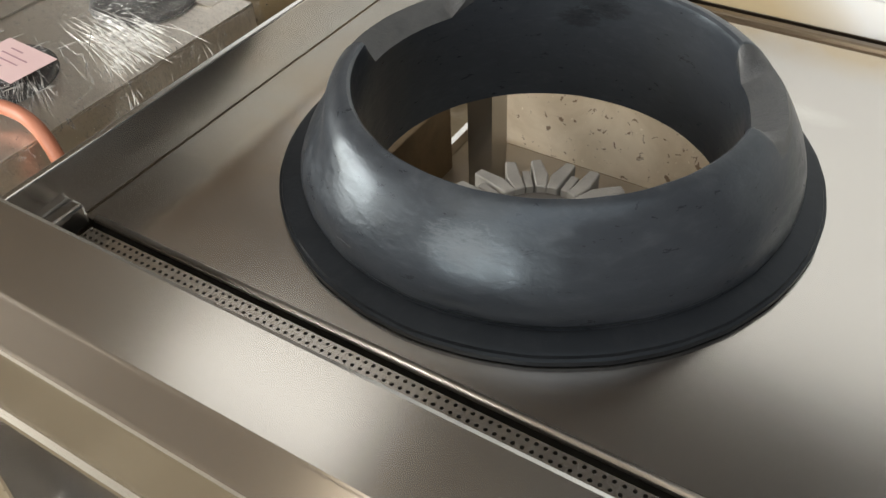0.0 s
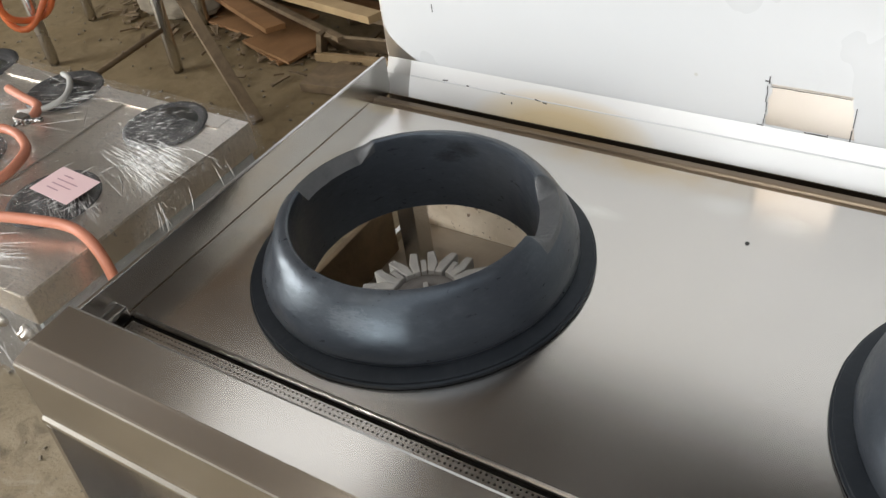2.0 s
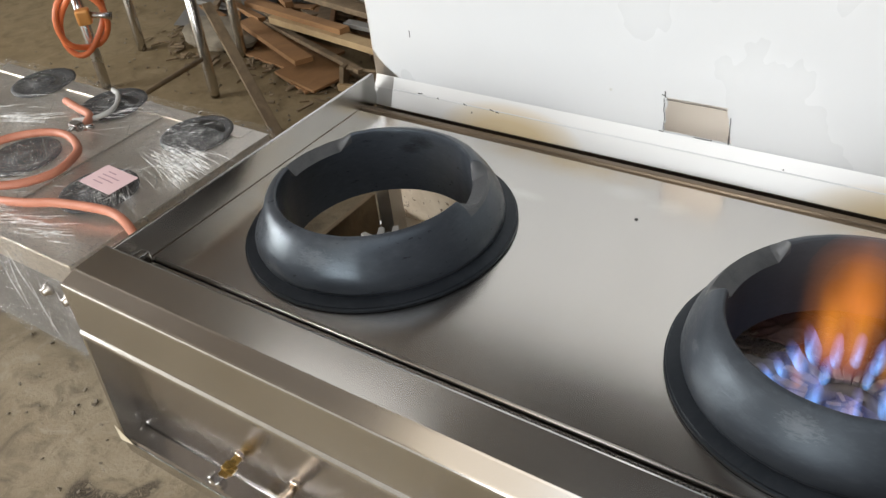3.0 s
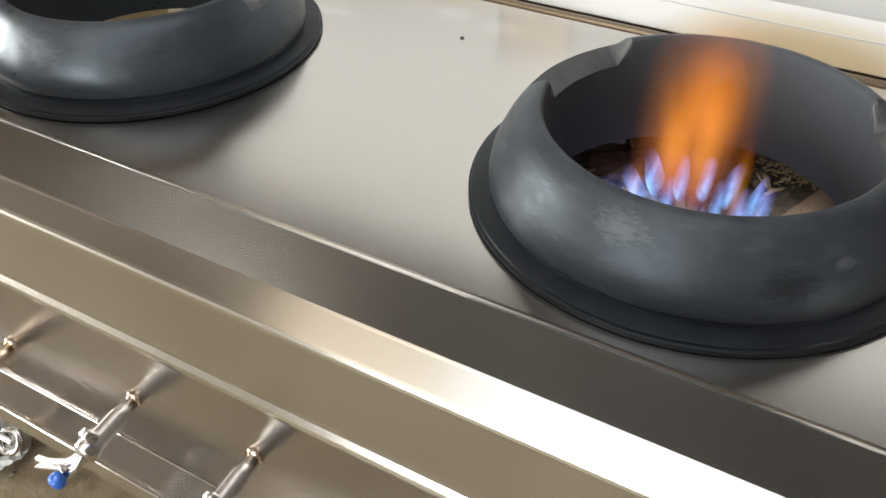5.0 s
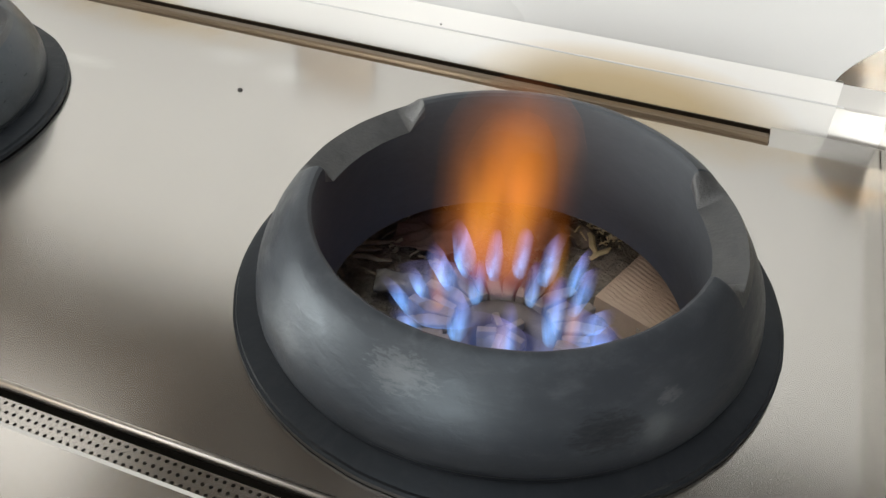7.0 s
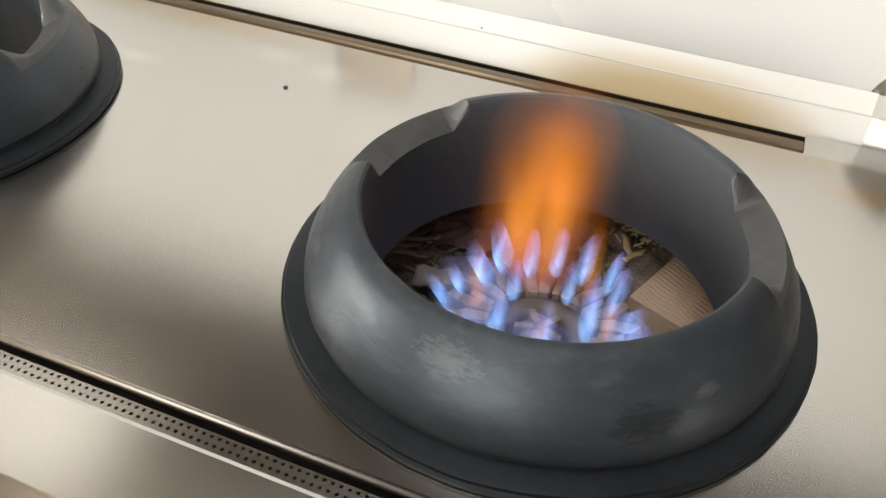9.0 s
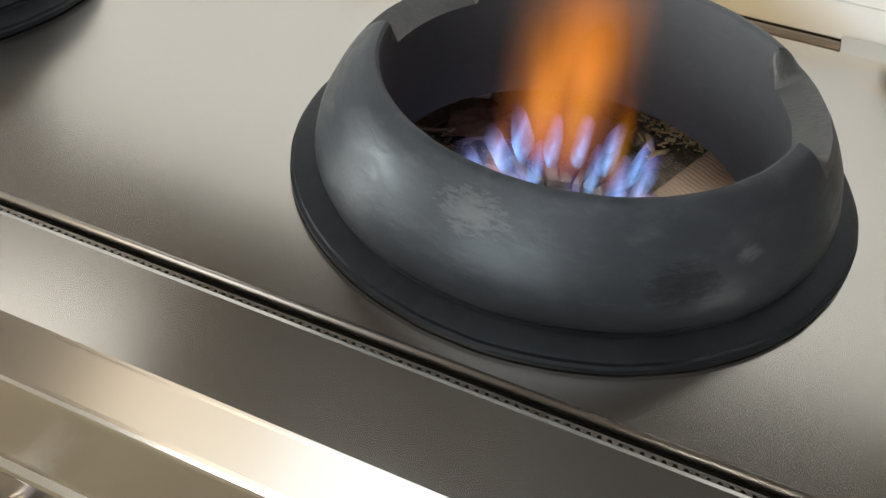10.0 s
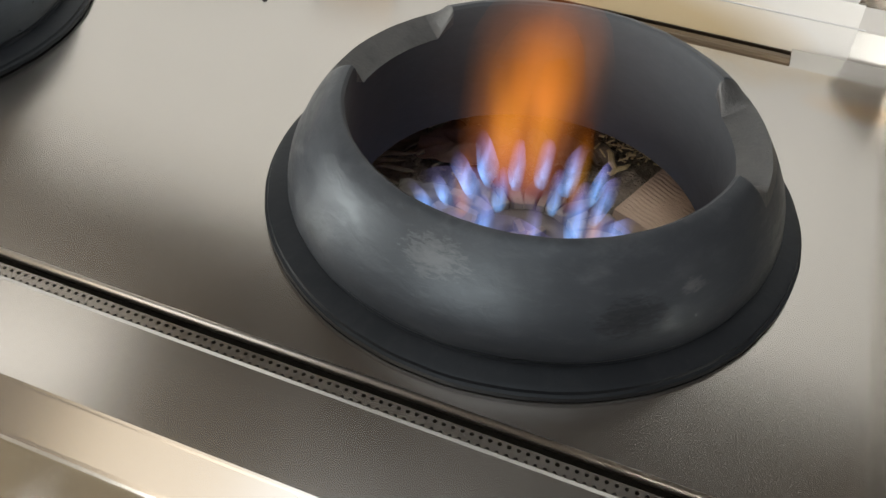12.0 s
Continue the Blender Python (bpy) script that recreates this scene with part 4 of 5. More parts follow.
def rag(name, x, y, z, length, width, turn, seed, mat, label, category, fold=0.010):
    """A limp scrap: ragged outline, long folds, thin hem all round."""
    bm = bmesh.new()
    rings, seg = 14, 56
    mid = bm.verts.new((0, 0, fold * noise.noise((seed, seed, 0))))
    g = []
    for i in range(1, rings + 1):
        row = []
        for k in range(seg):
            a = 2 * math.pi * k / seg
            out = (i / rings) * (1 + 0.30 * noise.noise((1.3 * math.cos(a) + seed, 1.3 * math.sin(a), 0)) + 0.07 * noise.noise((5 * math.cos(a) + seed, 5 * math.sin(a), 3)))
            px, py = 0.5 * length * out * math.cos(a), 0.5 * width * out * math.sin(a)
            h = fold * noise.noise((px * 26 + seed, py * 75, 1)) + 0.5 * fold * noise.noise((px * 70 + py * 60, py * 110, seed)) - 0.25 * fold * (i / rings) ** 3
            row.append(bm.verts.new((px, py, h)))
        g.append(row)
    for k in range(seg):
        j = (k + 1) % seg
        bm.faces.new((mid, g[0][k], g[0][j]))
        for a, b in zip(g, g[1:]):
            bm.faces.new((a[k], b[k], b[j], a[j]))
    ext = bmesh.ops.extrude_face_region(bm, geom=list(bm.faces))
    for v in ext["geom"]:
        if isinstance(v, bmesh.types.BMVert):
            v.co.z -= 0.0012
    bmesh.ops.recalc_face_normals(bm, faces=bm.faces)
    ob = part(name, bm, mat, smooth=True)
    ob.matrix_world = pose(x, y, z, 0, 0, turn)
    return tagged(ob, label, category)


fire_bed()
rag("rag", 0.945, 0.415, 0.702, 0.105, 0.082, 40, 2.3, RAG_RED, "limp reddish brown rag with dark folds on the ash", "rag", 0.012)
rag("rag", 0.985, 0.462, 0.703, 0.075, 0.060, 15, 7.7, RAG_GREY, "grey-brown scrap of cloth beside the rag", "rag", 0.012)
rag("burnt_leaf", 1.050, 0.470, 0.704, 0.120, 0.070, -12, 5.1, LEAF, "big dry brown leaf with curled ribs on the ash", "leaf", 0.018)
rag("burnt_leaf", 1.085, 0.530, 0.708, 0.110, 0.050, 15, 9.4, LEAF, "dry brown leaf scorched at the edges", "leaf", 0.014)
rag("burnt_leaf", 0.885, 0.400, 0.700, 0.070, 0.040, 60, 3.9, RAG_GREY, "charred grey leaf scrap on the ash", "leaf", 0.010)
for x, y, L, turn, mat, label in ((0.880, 0.345, 0.055, 28, CHIP, "pale split wood splinter on the ash"), (0.893, 0.362, 0.048, 36, CHIP, "pale split wood splinter on the ash"), (0.902, 0.338, 0.040, 15, CHIP, "pale split wood splinter on the ash"), (0.868, 0.330, 0.045, 48, CHIP, "pale split wood splinter on the ash"), (1.115, 0.455, 0.050, 115, STRAW, "dry yellow twig on the ash"), (1.128, 0.440, 0.035, 62, STRAW, "dry yellow twig on the ash")):
    bm = tube([(-L / 2, 0, 0), (-L / 6, 0.002, 0.002), (L / 5, -0.001, 0.001), (L / 2, 0.001, -0.001)], [0.0022, 0.0040, 0.0036, 0.0014], 6)
    ob = part("splinter", bm, mat)
    ob.matrix_world = pose(x, y, 0.706, 0, 4, turn) @ Matrix.Diagonal((1, 1, 0.5, 1))
    tagged(ob, label, "wood", group="splinters on the ash bed")
bm = bmesh.new()
bmesh.ops.create_grid(bm, x_segments=60, y_segments=10, size=1)
for v in bm.verts:
    # wavy pressed ribs across the face, worn down to the edges
    edge = max(abs(v.co.x), abs(v.co.y))
    rib = 0.0009 * math.sin(64 * v.co.x + 9 * math.sin(2.2 * v.co.y + 0.8)) * (1 - edge ** 6)
    v.co = Vector((v.co.x * 0.060, v.co.y * 0.050, 0.019 + rib + 0.0008 * noise.noise((v.co.x * 3, v.co.y * 3, 2))))
rim = [e for e in bm.edges if e.is_boundary]
skirt = bmesh.ops.extrude_edge_only(bm, edges=rim)
for v in skirt["geom"]:
    if isinstance(v, bmesh.types.BMVert):
        v.co = Vector((v.co.x * 1.02, v.co.y * 1.02, -0.02))
bmesh.ops.recalc_face_normals(bm, faces=bm.faces)
ob = part("fire_brick", bm, BRICK)
ob.matrix_world = pose(1.205, 0.414, 0.684, 1, -1, 69)
tagged(ob, "tan fire brick with a ribbed face on the ash", "brick")
bm = bmesh.new()
bmesh.ops.create_grid(bm, x_segments=16, y_segments=10, size=1)
for v in bm.verts:
    edge = max(abs(v.co.x), abs(v.co.y))
    v.co = Vector((v.co.x * 0.030, v.co.y * 0.014, 0.008 * (1 - edge ** 4) + 0.003 * noise.noise((v.co.x * 3, v.co.y * 2, 4))))
ext = bmesh.ops.extrude_face_region(bm, geom=list(bm.faces))
for v in ext["geom"]:
    if isinstance(v, bmesh.types.BMVert):
        v.co.z -= 0.004
bmesh.ops.recalc_face_normals(bm, faces=bm.faces)
ob = part("melted_bottle", bm, CLEARBIT, smooth=True)
ob.matrix_world = pose(0.947, 0.318, 0.704, 4, 3, 14)
tagged(ob, "crumpled clear plastic wrapper melting on the ash", "scrap")
# small pale bit of plastic on the ash
ob = part("plastic_scrap", box((-0.011, -0.008, -0.004), (0.011, 0.008, 0.006), 0.003), TRASH)
ob.matrix_world = pose(0.918, 0.458, 0.708, 12, 8, 30)
tagged(ob, "small crushed pale plastic scrap on the ash", "scrap")


# ---------------- flames on the second burner ----------------
def tongue(base, height, radius, lean, mat, parent, name, waver=0.7):
    """One flame: a wavering tongue that bellies out and tapers upwards."""
    bm = bmesh.new()
    prof = [(0.30, 0.0), (0.60, 0.07), (0.84, 0.18), (1.0, 0.36), (1.0, 0.54), (0.92, 0.70), (0.76, 0.84), (0.50, 0.95), (0.05, 1.0)]
    seg, rings = 18, []
    for r, h in prof:
        wob = waver * radius * h * noise.noise((base[0] * 60 + h * 2.7, base[1] * 60, 0.2))
        ring = []
        for k in range(seg):
            a = 2 * math.pi * k / seg
            rr = r * radius * (1 + 0.22 * noise.noise((math.cos(a) * 1.3, math.sin(a) * 1.3, h * 3 + base[0] * 90)))
            ring.append(bm.verts.new((lean[0] * h ** 1.4 + wob + rr * math.cos(a), lean[1] * h ** 1.4 + 0.6 * rr * math.sin(a), h * height)))
        rings.append(ring)
    for a, b in zip(rings, rings[1:]):
        for k in range(seg):
            bm.faces.new((a[k], a[(k + 1) % seg], b[(k + 1) % seg], b[k]))
    ob = part(name, bm, mat, parent, smooth=True)
    ob.location = base


def flames():
    t = thing("gas_flame", "blue and orange gas flame rising from the burner", "flame", (1.070, 0.262, 0.728))
    rnd = random.Random(3)
    # ring of blue tongues leaning outwards
    for k in range(20):
        a = 2 * math.pi * k / 20 + 0.1
        r = 0.078 + rnd.uniform(-0.012, 0.012)
        out = rnd.uniform(0.018, 0.040)
        tongue((r * math.cos(a), r * math.sin(a), 0.0), rnd.uniform(0.030, 0.058), rnd.uniform(0.007, 0.012), (out * math.cos(a), out * math.sin(a)), BLUEFLAME, t, "blue_tongue")
    for k in range(5):
        a = 2 * math.pi * k / 5
        tongue((0.045 * math.cos(a), 0.045 * math.sin(a), 0.004), rnd.uniform(0.05, 0.08), rnd.uniform(0.008, 0.012), (rnd.uniform(-0.008, 0.008), rnd.uniform(0, 0.014)), BLUEFLAME, t, "blue_tongue")
    for x, y in ((-0.066, 0.0), (0.064, -0.010), (0.0, -0.052)):
        tongue((x, y, -0.002), 0.060, 0.050, (0.1 * x, 0.006), BLUEHAZE, t, "blue_tongue")
    # broad faint orange column, round and over the brighter licks
    for x, y, h, r, ly in ((-0.020, 0.050, 0.215, 0.076, 0.030), (-0.022, 0.052, 0.185, 0.050, 0.025)):
        tongue((x, y, 0.012), h, r, (0, ly), ORANGEHAZE, t, "orange_haze", 0.15)
    tongue((-0.068, -0.004, 0.010), 0.034, 0.0085, (0.012, 0.004), ORANGEFLAME, t, "orange_tongue", 0.3)
    for x, y, h, r, lx, ly in ((-0.048, 0.055, 0.135, 0.022, 0.0, 0.025), (-0.010, 0.050, 0.150, 0.020, 0.0, 0.025), (0.030, 0.045, 0.100, 0.012, 0.0, 0.02), (-0.070, 0.010, 0.068, 0.011, -0.004, 0.01),
                               (0.010, -0.050, 0.056, 0.010, 0.004, 0.008), (0.062, 0.0, 0.060, 0.009, 0.0, 0.01)):
        tongue((x, y, 0.010), h, r, (lx, ly), ORANGEFLAME, t, "orange_tongue", 0.4)


flames()


# ---------------- valves in the front recess ----------------
def valve(x, z, kind):
    t = thing("gas_valve", {"brass": "short brass gas valve with a chrome cross knob", "swan": "chrome tap with a long curved lever",
                            "lever": "chrome ball valve with a blue-tipped lever", "dark": "chrome ball valve with a shaded lever"}[kind], "valve", (x, -0.128, z), group="valves on the front panel")
    metal = BRASS if kind == "brass" else CHROME
    reach = 0.050 if kind == "brass" else 0.080
    along = pose(0, 0, 0, 98)
    ring = lathe([(0.0001, 0), (0.0105, 0), (0.011, 0.002), (0.009, 0.004), (0.0001, 0.004)], 18)
    part("flange", ring, COPPER, t, smooth=True).matrix_local = along
    if kind == "brass":
        body = lathe([(0.0001, 0.004), (0.0075, 0.004), (0.0075, 0.016), (0.0125, 0.018), (0.0125, 0.032), (0.008, 0.035), (0.008, 0.044), (0.0001, 0.044)], 6)
        part("body", body, BRASS, t, "hexagonal brass body").matrix_local = along
        for r in (0, 90):
            part("knob_wing", box((-0.0175, -0.0055, 0.044), (0.0175, 0.0055, 0.060), 0.004), CHROME, t, "chrome cross knob").matrix_local = along @ pose(0, 0, 0, 0, 0, 25 + r)
        return t
    body = lathe([(0.0001, 0.004), (0.0085, 0.004), (0.0085, 0.022), (0.0115, 0.025), (0.0120, 0.062), (0.0140, 0.064), (0.0140, 0.076), (0.0095, reach), (0.0001, reach)], 20)
    part("body", body, COPPER if kind == "swan" else CHROME, t, "round tap body", smooth=True).matrix_local = along
    end = Vector((0, -reach * 0.99, -reach * 0.139))
    if kind == "swan":
        part("cap", lathe([(0.0001, 0), (0.016, 0), (0.0165, 0.005), (0.013, 0.012), (0.0001, 0.015)], 18), CHROME, t, smooth=True).matrix_local = pose(*(end + Vector((0, 0.010, 0.002))), 98)
        pts = smooth_path([end + Vector(p) for p in ((0.002, -0.002, 0.006), (0.012, -0.010, -0.010), (0.036, -0.016, -0.016), (0.062, -0.018, -0.006), (0.084, -0.016, -0.002), (0.104, -0.012, -0.010))])
        part("lever", tube(pts, [0.0058 - 0.002 * i / len(pts) for i in range(len(pts))], 10), CHROME, t, "curved chrome lever", smooth=True)
        part("lever_eye", lathe([(0.013 + 0.0034 * math.cos(i * math.pi / 4), 0.0034 * math.sin(i * math.pi / 4)) for i in range(8)], 22), CHROME, t, smooth=True).matrix_local = pose(*(end + Vector((0.098, -0.013, -0.010))), 50, 10)
        return t
    # dark kind: black colour stands for the shadow on its lever plate
    lever = BLACKBIT if kind == "dark" else CHROME
    part("stem", tube([end + Vector((0, 0.020, 0.004)), end + Vector((0.002, 0.012, 0.026))], [0.009, 0.006], 12), CHROME, t, smooth=True)
    for sgn in (-1, 1):
        pts = smooth_path([end + Vector(p) for p in ((0, 0.004, 0), (-0.010 + 0.006 * sgn, -0.008, -0.012), (-0.030 + 0.014 * sgn, -0.014, -0.022), (-0.046 + 0.016 * sgn, -0.014, -0.026))], 5)
        part("lever_arm", tube(pts, [0.0055] * (len(pts) - 1) + [0.003], 10), CHROME, t, smooth=True)
    part("lever_plate", box((-0.022, -0.002, -0.010), (0.020, 0.002, 0.012), 0.0015), lever, t, "flat lever plate").matrix_local = pose(*(end + Vector((-0.030, -0.012, -0.020))), 62, -18, 10)
    if kind == "lever":
        part("grip", lathe([(0.0001, 0), (0.0075, 0), (0.0085, 0.006), (0.0075, 0.013), (0.0001, 0.015)], 12), BLUEBIT, t, "blue plastic tip", smooth=True).matrix_local = pose(*(end + Vector((-0.014, -0.024, -0.026))), 15)
    return t


for x, z, kind in ((0.268, 0.575, "brass"), (0.392, 0.580, "swan"), (0.600, 0.600, "lever"), (0.770, 0.610, "dark")):
    valve(x, z, kind)


# ---------------- wrapped low stove ----------------
def low_stove():
    x0, x1, y0, y1, h = -1.97, -0.626, 0.140, 0.842, 0.46
    t = thing("low_stove", "low steel stock-pot stove wrapped in clear cling film", "stove", ((x0 + x1) / 2, (y0 + y1) / 2, 0))
    ox, oy = -(x0 + x1) / 2, -(y0 + y1) / 2
    part("top", box((x0 + ox, y0 + oy, h - 0.075), (x1 + ox, y1 + oy, h), 0.003), STOVETOP, t)
    for lo, hi in (((x1 - 0.062, y0 + 0.001), (x1 - 0.001, y1 - 0.001)), ((x0 + 0.001, y0 + 0.001), (x1 - 0.064, y0 + 0.052)), ((x0 + 0.001, y1 - 0.052), (x1 - 0.064, y1 - 0.001)), ((-1.075, y0 + 0.054), (-1.035, y1 - 0.054))):
        part("top_frame", box((lo[0] + ox, lo[1] + oy, h + 0.0002), (hi[0] + ox, hi[1] + oy, h + 0.0045), 0.0015), STOVETOP, t)
    part("body", box((x0 + 0.012 + ox, y0 + 0.012 + oy, 0.10), (x1 - 0.012 + ox, y1 - 0.012 + oy, h - 0.075)), STOVEBODY, t, "pale grey side panels")
    # dark sheet in place of the shadow in the stove's front recess
    part("recess_shade", box((x0 + 0.03 + ox, y0 + 0.004 + oy, 0.11), (x1 - 0.03 + ox, y0 + 0.0118 + oy, h - 0.080), 0.001), RECESS_DARK, t, "dark sheet standing for the shaded front recess")
    for kx in (-0.70, -0.79, -1.02, -1.12, -1.40, -1.50):
        part("knob", lathe([(0.0001, 0), (0.018, 0), (0.017, 0.010), (0.012, 0.013), (0.011, 0.024), (0.0001, 0.026)], 18), HEM, t, "small worn metal knob", smooth=True).matrix_local = pose(kx + ox, y0 + 0.004 + oy, 0.335, 90)
    for lx in (x0 + 0.05, x1 - 0.05):
        for ly in (y0 + 0.05, y1 - 0.05):
            part("leg", tube([(lx + ox, ly + oy, 0), (lx + ox, ly + oy, 0.101)], 0.02, 12), STEEL, t, smooth=True)
    for bx, by in ((-0.856, 0.405), (-0.838, 0.752), (-1.25, 0.43), (-1.27, 0.78), (-1.66, 0.43), (-1.67, 0.79)):
        part("burner_disc", lathe([(0.0001, 0.0), (0.11, 0.0), (0.11, 0.006), (0.098, 0.010), (0.085, 0.004), (0.04, 0.004), (0.035, 0.012), (0.0001, 0.013)], 40, centre=(bx + ox, by + oy, h + 0.0005)), DARKDISC, t, "dark round burner grate", smooth=True)
    # clinging film: a loose wrinkled skin over top and sides
    bm = bmesh.new()
    n, k = 90, 60
    def skin(u, v):
        x = x0 - 0.012 + (x1 - x0 + 0.024) * u
        y = y0 - 0.012 + (y1 - y0 + 0.024) * v
        w = 0.006 * noise.noise((x * 7, y * 22, 3)) + 0.004 * noise.noise((x * 31 + y * 18, y * 9, 7))
        return Vector((x + ox, y + oy, h + 0.021 + w))
    g = [[bm.verts.new(skin(i / n, j / k)) for j in range(k + 1)] for i in range(n + 1)]
    for i in range(n):
        for j in range(k):
            bm.faces.new((g[i][j], g[i + 1][j], g[i + 1][j + 1], g[i][j + 1]))
    for edge in ([g[n][j] for j in range(k + 1)], [g[i][0] for i in range(n + 1)]):
        prev = edge
        for s in range(1, 13):
            row = []
            for v in edge:
                d = 0.010 * noise.noise((v.co.x * 20, v.co.y * 20, s * 0.5)) - 0.004
                side = Vector((d, 0, 0)) if edge[0] is g[n][0] and edge[1] is g[n][1] else Vector((0, -d, 0))
                row.append(bm.verts.new((v.co.x + side.x, v.co.y + side.y, v.co.z - 0.031 * s)))
            for a in range(len(edge) - 1):
                bm.faces.new((prev[a], prev[a + 1], row[a + 1], row[a]))
            prev = row
    bmesh.ops.recalc_face_normals(bm, faces=bm.faces)
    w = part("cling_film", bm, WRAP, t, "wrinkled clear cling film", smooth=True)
    w.visible_shadow = False
    # pulled creases in the film, each a slender ridge
    rnd = random.Random(17)
    bm = bmesh.new()
    # fans of creases: centre, heading, spread, count, length
    fans = ((-0.72, 0.590, -0.24, 0.10, 0.07, 150, 0.16), (-0.655, 0.535, -0.45, 0.05, 0.05, 50, 0.08), (-0.75, 0.385, -0.55, 0.08, 0.05, 40, 0.13), (-0.90, 0.20, 0.35, 0.22, 0.035, 46, 0.12), (-1.10, 0.30, 0.55, 0.10, 0.06, 26, 0.10),
            (-1.45, 0.58, 0.42, 0.16, 0.08, 34, 0.22), (-1.20, 0.72, 0.5, 0.10, 0.08, 16, 0.10), (-0.84, 0.43, 1.2, 0.12, 0.10, 34, 0.05), (-0.85, 0.74, 0.7, 0.10, 0.10, 26, 0.03))
    for fx, fy, head, sx, sy, count, far in fans:
      for k in range(int(1.7 * count)):
        x, y = fx + rnd.gauss(0, sx * 0.5), fy + rnd.gauss(0, sy * 0.5)
        a = head + rnd.gauss(0, 0.10) + 1.2 * (y - fy)
        L, w, hh = far * rnd.uniform(0.3, 1.0), rnd.uniform(0.0004, 0.0010), rnd.uniform(0.0006, 0.0022)
        if not (x0 < x < x1 and y0 < y < y1):
            continue
        d, p = Vector((math.cos(a), math.sin(a), 0)), Vector((-math.sin(a), math.cos(a), 0))
        c = Vector((x + ox, y + oy, h + 0.0215 + 0.006 * noise.noise((x * 7, y * 22, 3)) + 0.004 * noise.noise((x * 31 + y * 18, y * 9, 7))))
        v = [bm.verts.new(q) for q in (c - d * L / 2, c + p * w, c + d * L / 2, c - p * w, c + Vector((0, 0, hh)))]
        for i in range(4):
            bm.faces.new((v[i], v[(i + 1) % 4], v[4]))
    # long overlaps of the film, drawn straight across the top
    for k in range(16):
        x, y, a = rnd.uniform(-1.5, -0.75), rnd.uniform(0.25, 0.80), rnd.choice((0.12, 0.5, 2.7, 2.2)) + rnd.gauss(0, 0.15)
        L, w = rnd.uniform(0.15, 0.42), rnd.uniform(0.0003, 0.0007)
        d, p = Vector((math.cos(a), math.sin(a), 0)), Vector((-math.sin(a), math.cos(a), 0))
        c = Vector((x + ox, y + oy, h + 0.026))
        v = [bm.verts.new(q) for q in (c - d * L / 2, c + p * w, c + d * L / 2, c - p * w, c + Vector((0, 0, 0.001)))]
        ends = [v[0].co, v[2].co]
        if all(x0 < e.x - ox < x1 and y0 < e.y - oy < y1 for e in ends):
            for i in range(4):
                bm.faces.new((v[i], v[(i + 1) % 4], v[4]))
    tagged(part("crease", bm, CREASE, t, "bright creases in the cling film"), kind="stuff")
    bm = bmesh.new()
    for k in range(12):
        y, z = (rnd.gauss(0.505, 0.012) if k < 7 else rnd.uniform(0.2, 0.8)), h - rnd.uniform(0.0, 0.03)
        L, w = rnd.uniform(0.03, 0.11), rnd.uniform(0.0004, 0.0009)
        dy = rnd.uniform(-0.02, 0.02)
        c = Vector((x1 + 0.0135 + ox, y + oy, z))
        v = [bm.verts.new(q) for q in (c, c + Vector((0.002, w + dy / 2, -L / 2)), c + Vector((0, dy, -L)), c + Vector((0.002, -w + dy / 2, -L / 2)), c + Vector((0.005, dy / 2, -L / 2)))]
        for i in range(4):
            bm.faces.new((v[i], v[(i + 1) % 4], v[4]))
    tagged(part("crease", bm, CREASE, t, "bright creases hanging down the side"), kind="stuff")
    bm = bmesh.new()
    for k in range(20):
        x, z = rnd.uniform(-1.5, x1), h + 0.015 - abs(rnd.gauss(0, 0.09))
        L, w, dx = rnd.uniform(0.05, 0.26), rnd.uniform(0.0003, 0.0011), rnd.uniform(-0.05, 0.05)
        c = Vector((x + ox, y0 - 0.0145 + oy, z))
        L = min(L, z - 0.08)
        v = [bm.verts.new(q) for q in (c, c + Vector((w + dx / 2, -0.002, -L / 2)), c + Vector((dx, 0, -L)), c + Vector((-w + dx / 2, -0.002, -L / 2)), c + Vector((dx / 2, -0.005, -L / 2)))]
        for i in range(4):
            bm.faces.new((v[i], v[(i + 1) % 4], v[4]))
    tagged(part("crease", bm, CREASE, t, "bright creases hanging down the front"), kind="stuff")
    # label with illegible lines
    lab = part("paper_label", box((-0.072, -0.048, 0.0), (0.072, 0.048, 0.0008)), PAPER, t, "pink paper label with faded handwriting")
    lab.matrix_local = pose(-0.832 + ox, 0.430 + oy, h + 0.031, 0, 0, -4)
    for i, (a, b) in enumerate(((-0.035, 0.0), (-0.040, 0.035), (-0.040, 0.030), (-0.038, 0.005))):
        ln = part("ink_line", box((a, 0.024 - 0.016 * i, 0.0008), (b, 0.0275 - 0.016 * i, 0.0012)), INK, lab)
    return t


low_stove()


def hose_on_stove(points, name="rubber_hose"):
    ob = part(name, tube(smooth_path(points, 10), 0.0125, 12), HOSE_DULL, smooth=True)
    return tagged(ob, "orange rubber gas hose lying on the wrapped stove", "hose", group="hoses on the wrapped stove")


hose_on_stove([(-1.12, 0.215, 0.478), (-0.97, 0.250, 0.486), (-0.877, 0.283, 0.492), (-0.776, 0.308, 0.494), (-0.69, 0.322, 0.494), (-0.628, 0.318, 0.485), (-0.592, 0.312, 0.445), (-0.580, 0.308, 0.38), (-0.580, 0.302, 0.29), (-0.583, 0.296, 0.18)])
hose_on_stove([(-1.12, 0.235, 0.505), (-1.05, 0.300, 0.496), (-1.015, 0.379, 0.492), (-1.031, 0.452, 0.492), (-1.073, 0.507, 0.492), (-1.17, 0.543, 0.492), (-1.258, 0.529, 0.492), (-1.34, 0.46, 0.492), (-1.38, 0.36, 0.490)])
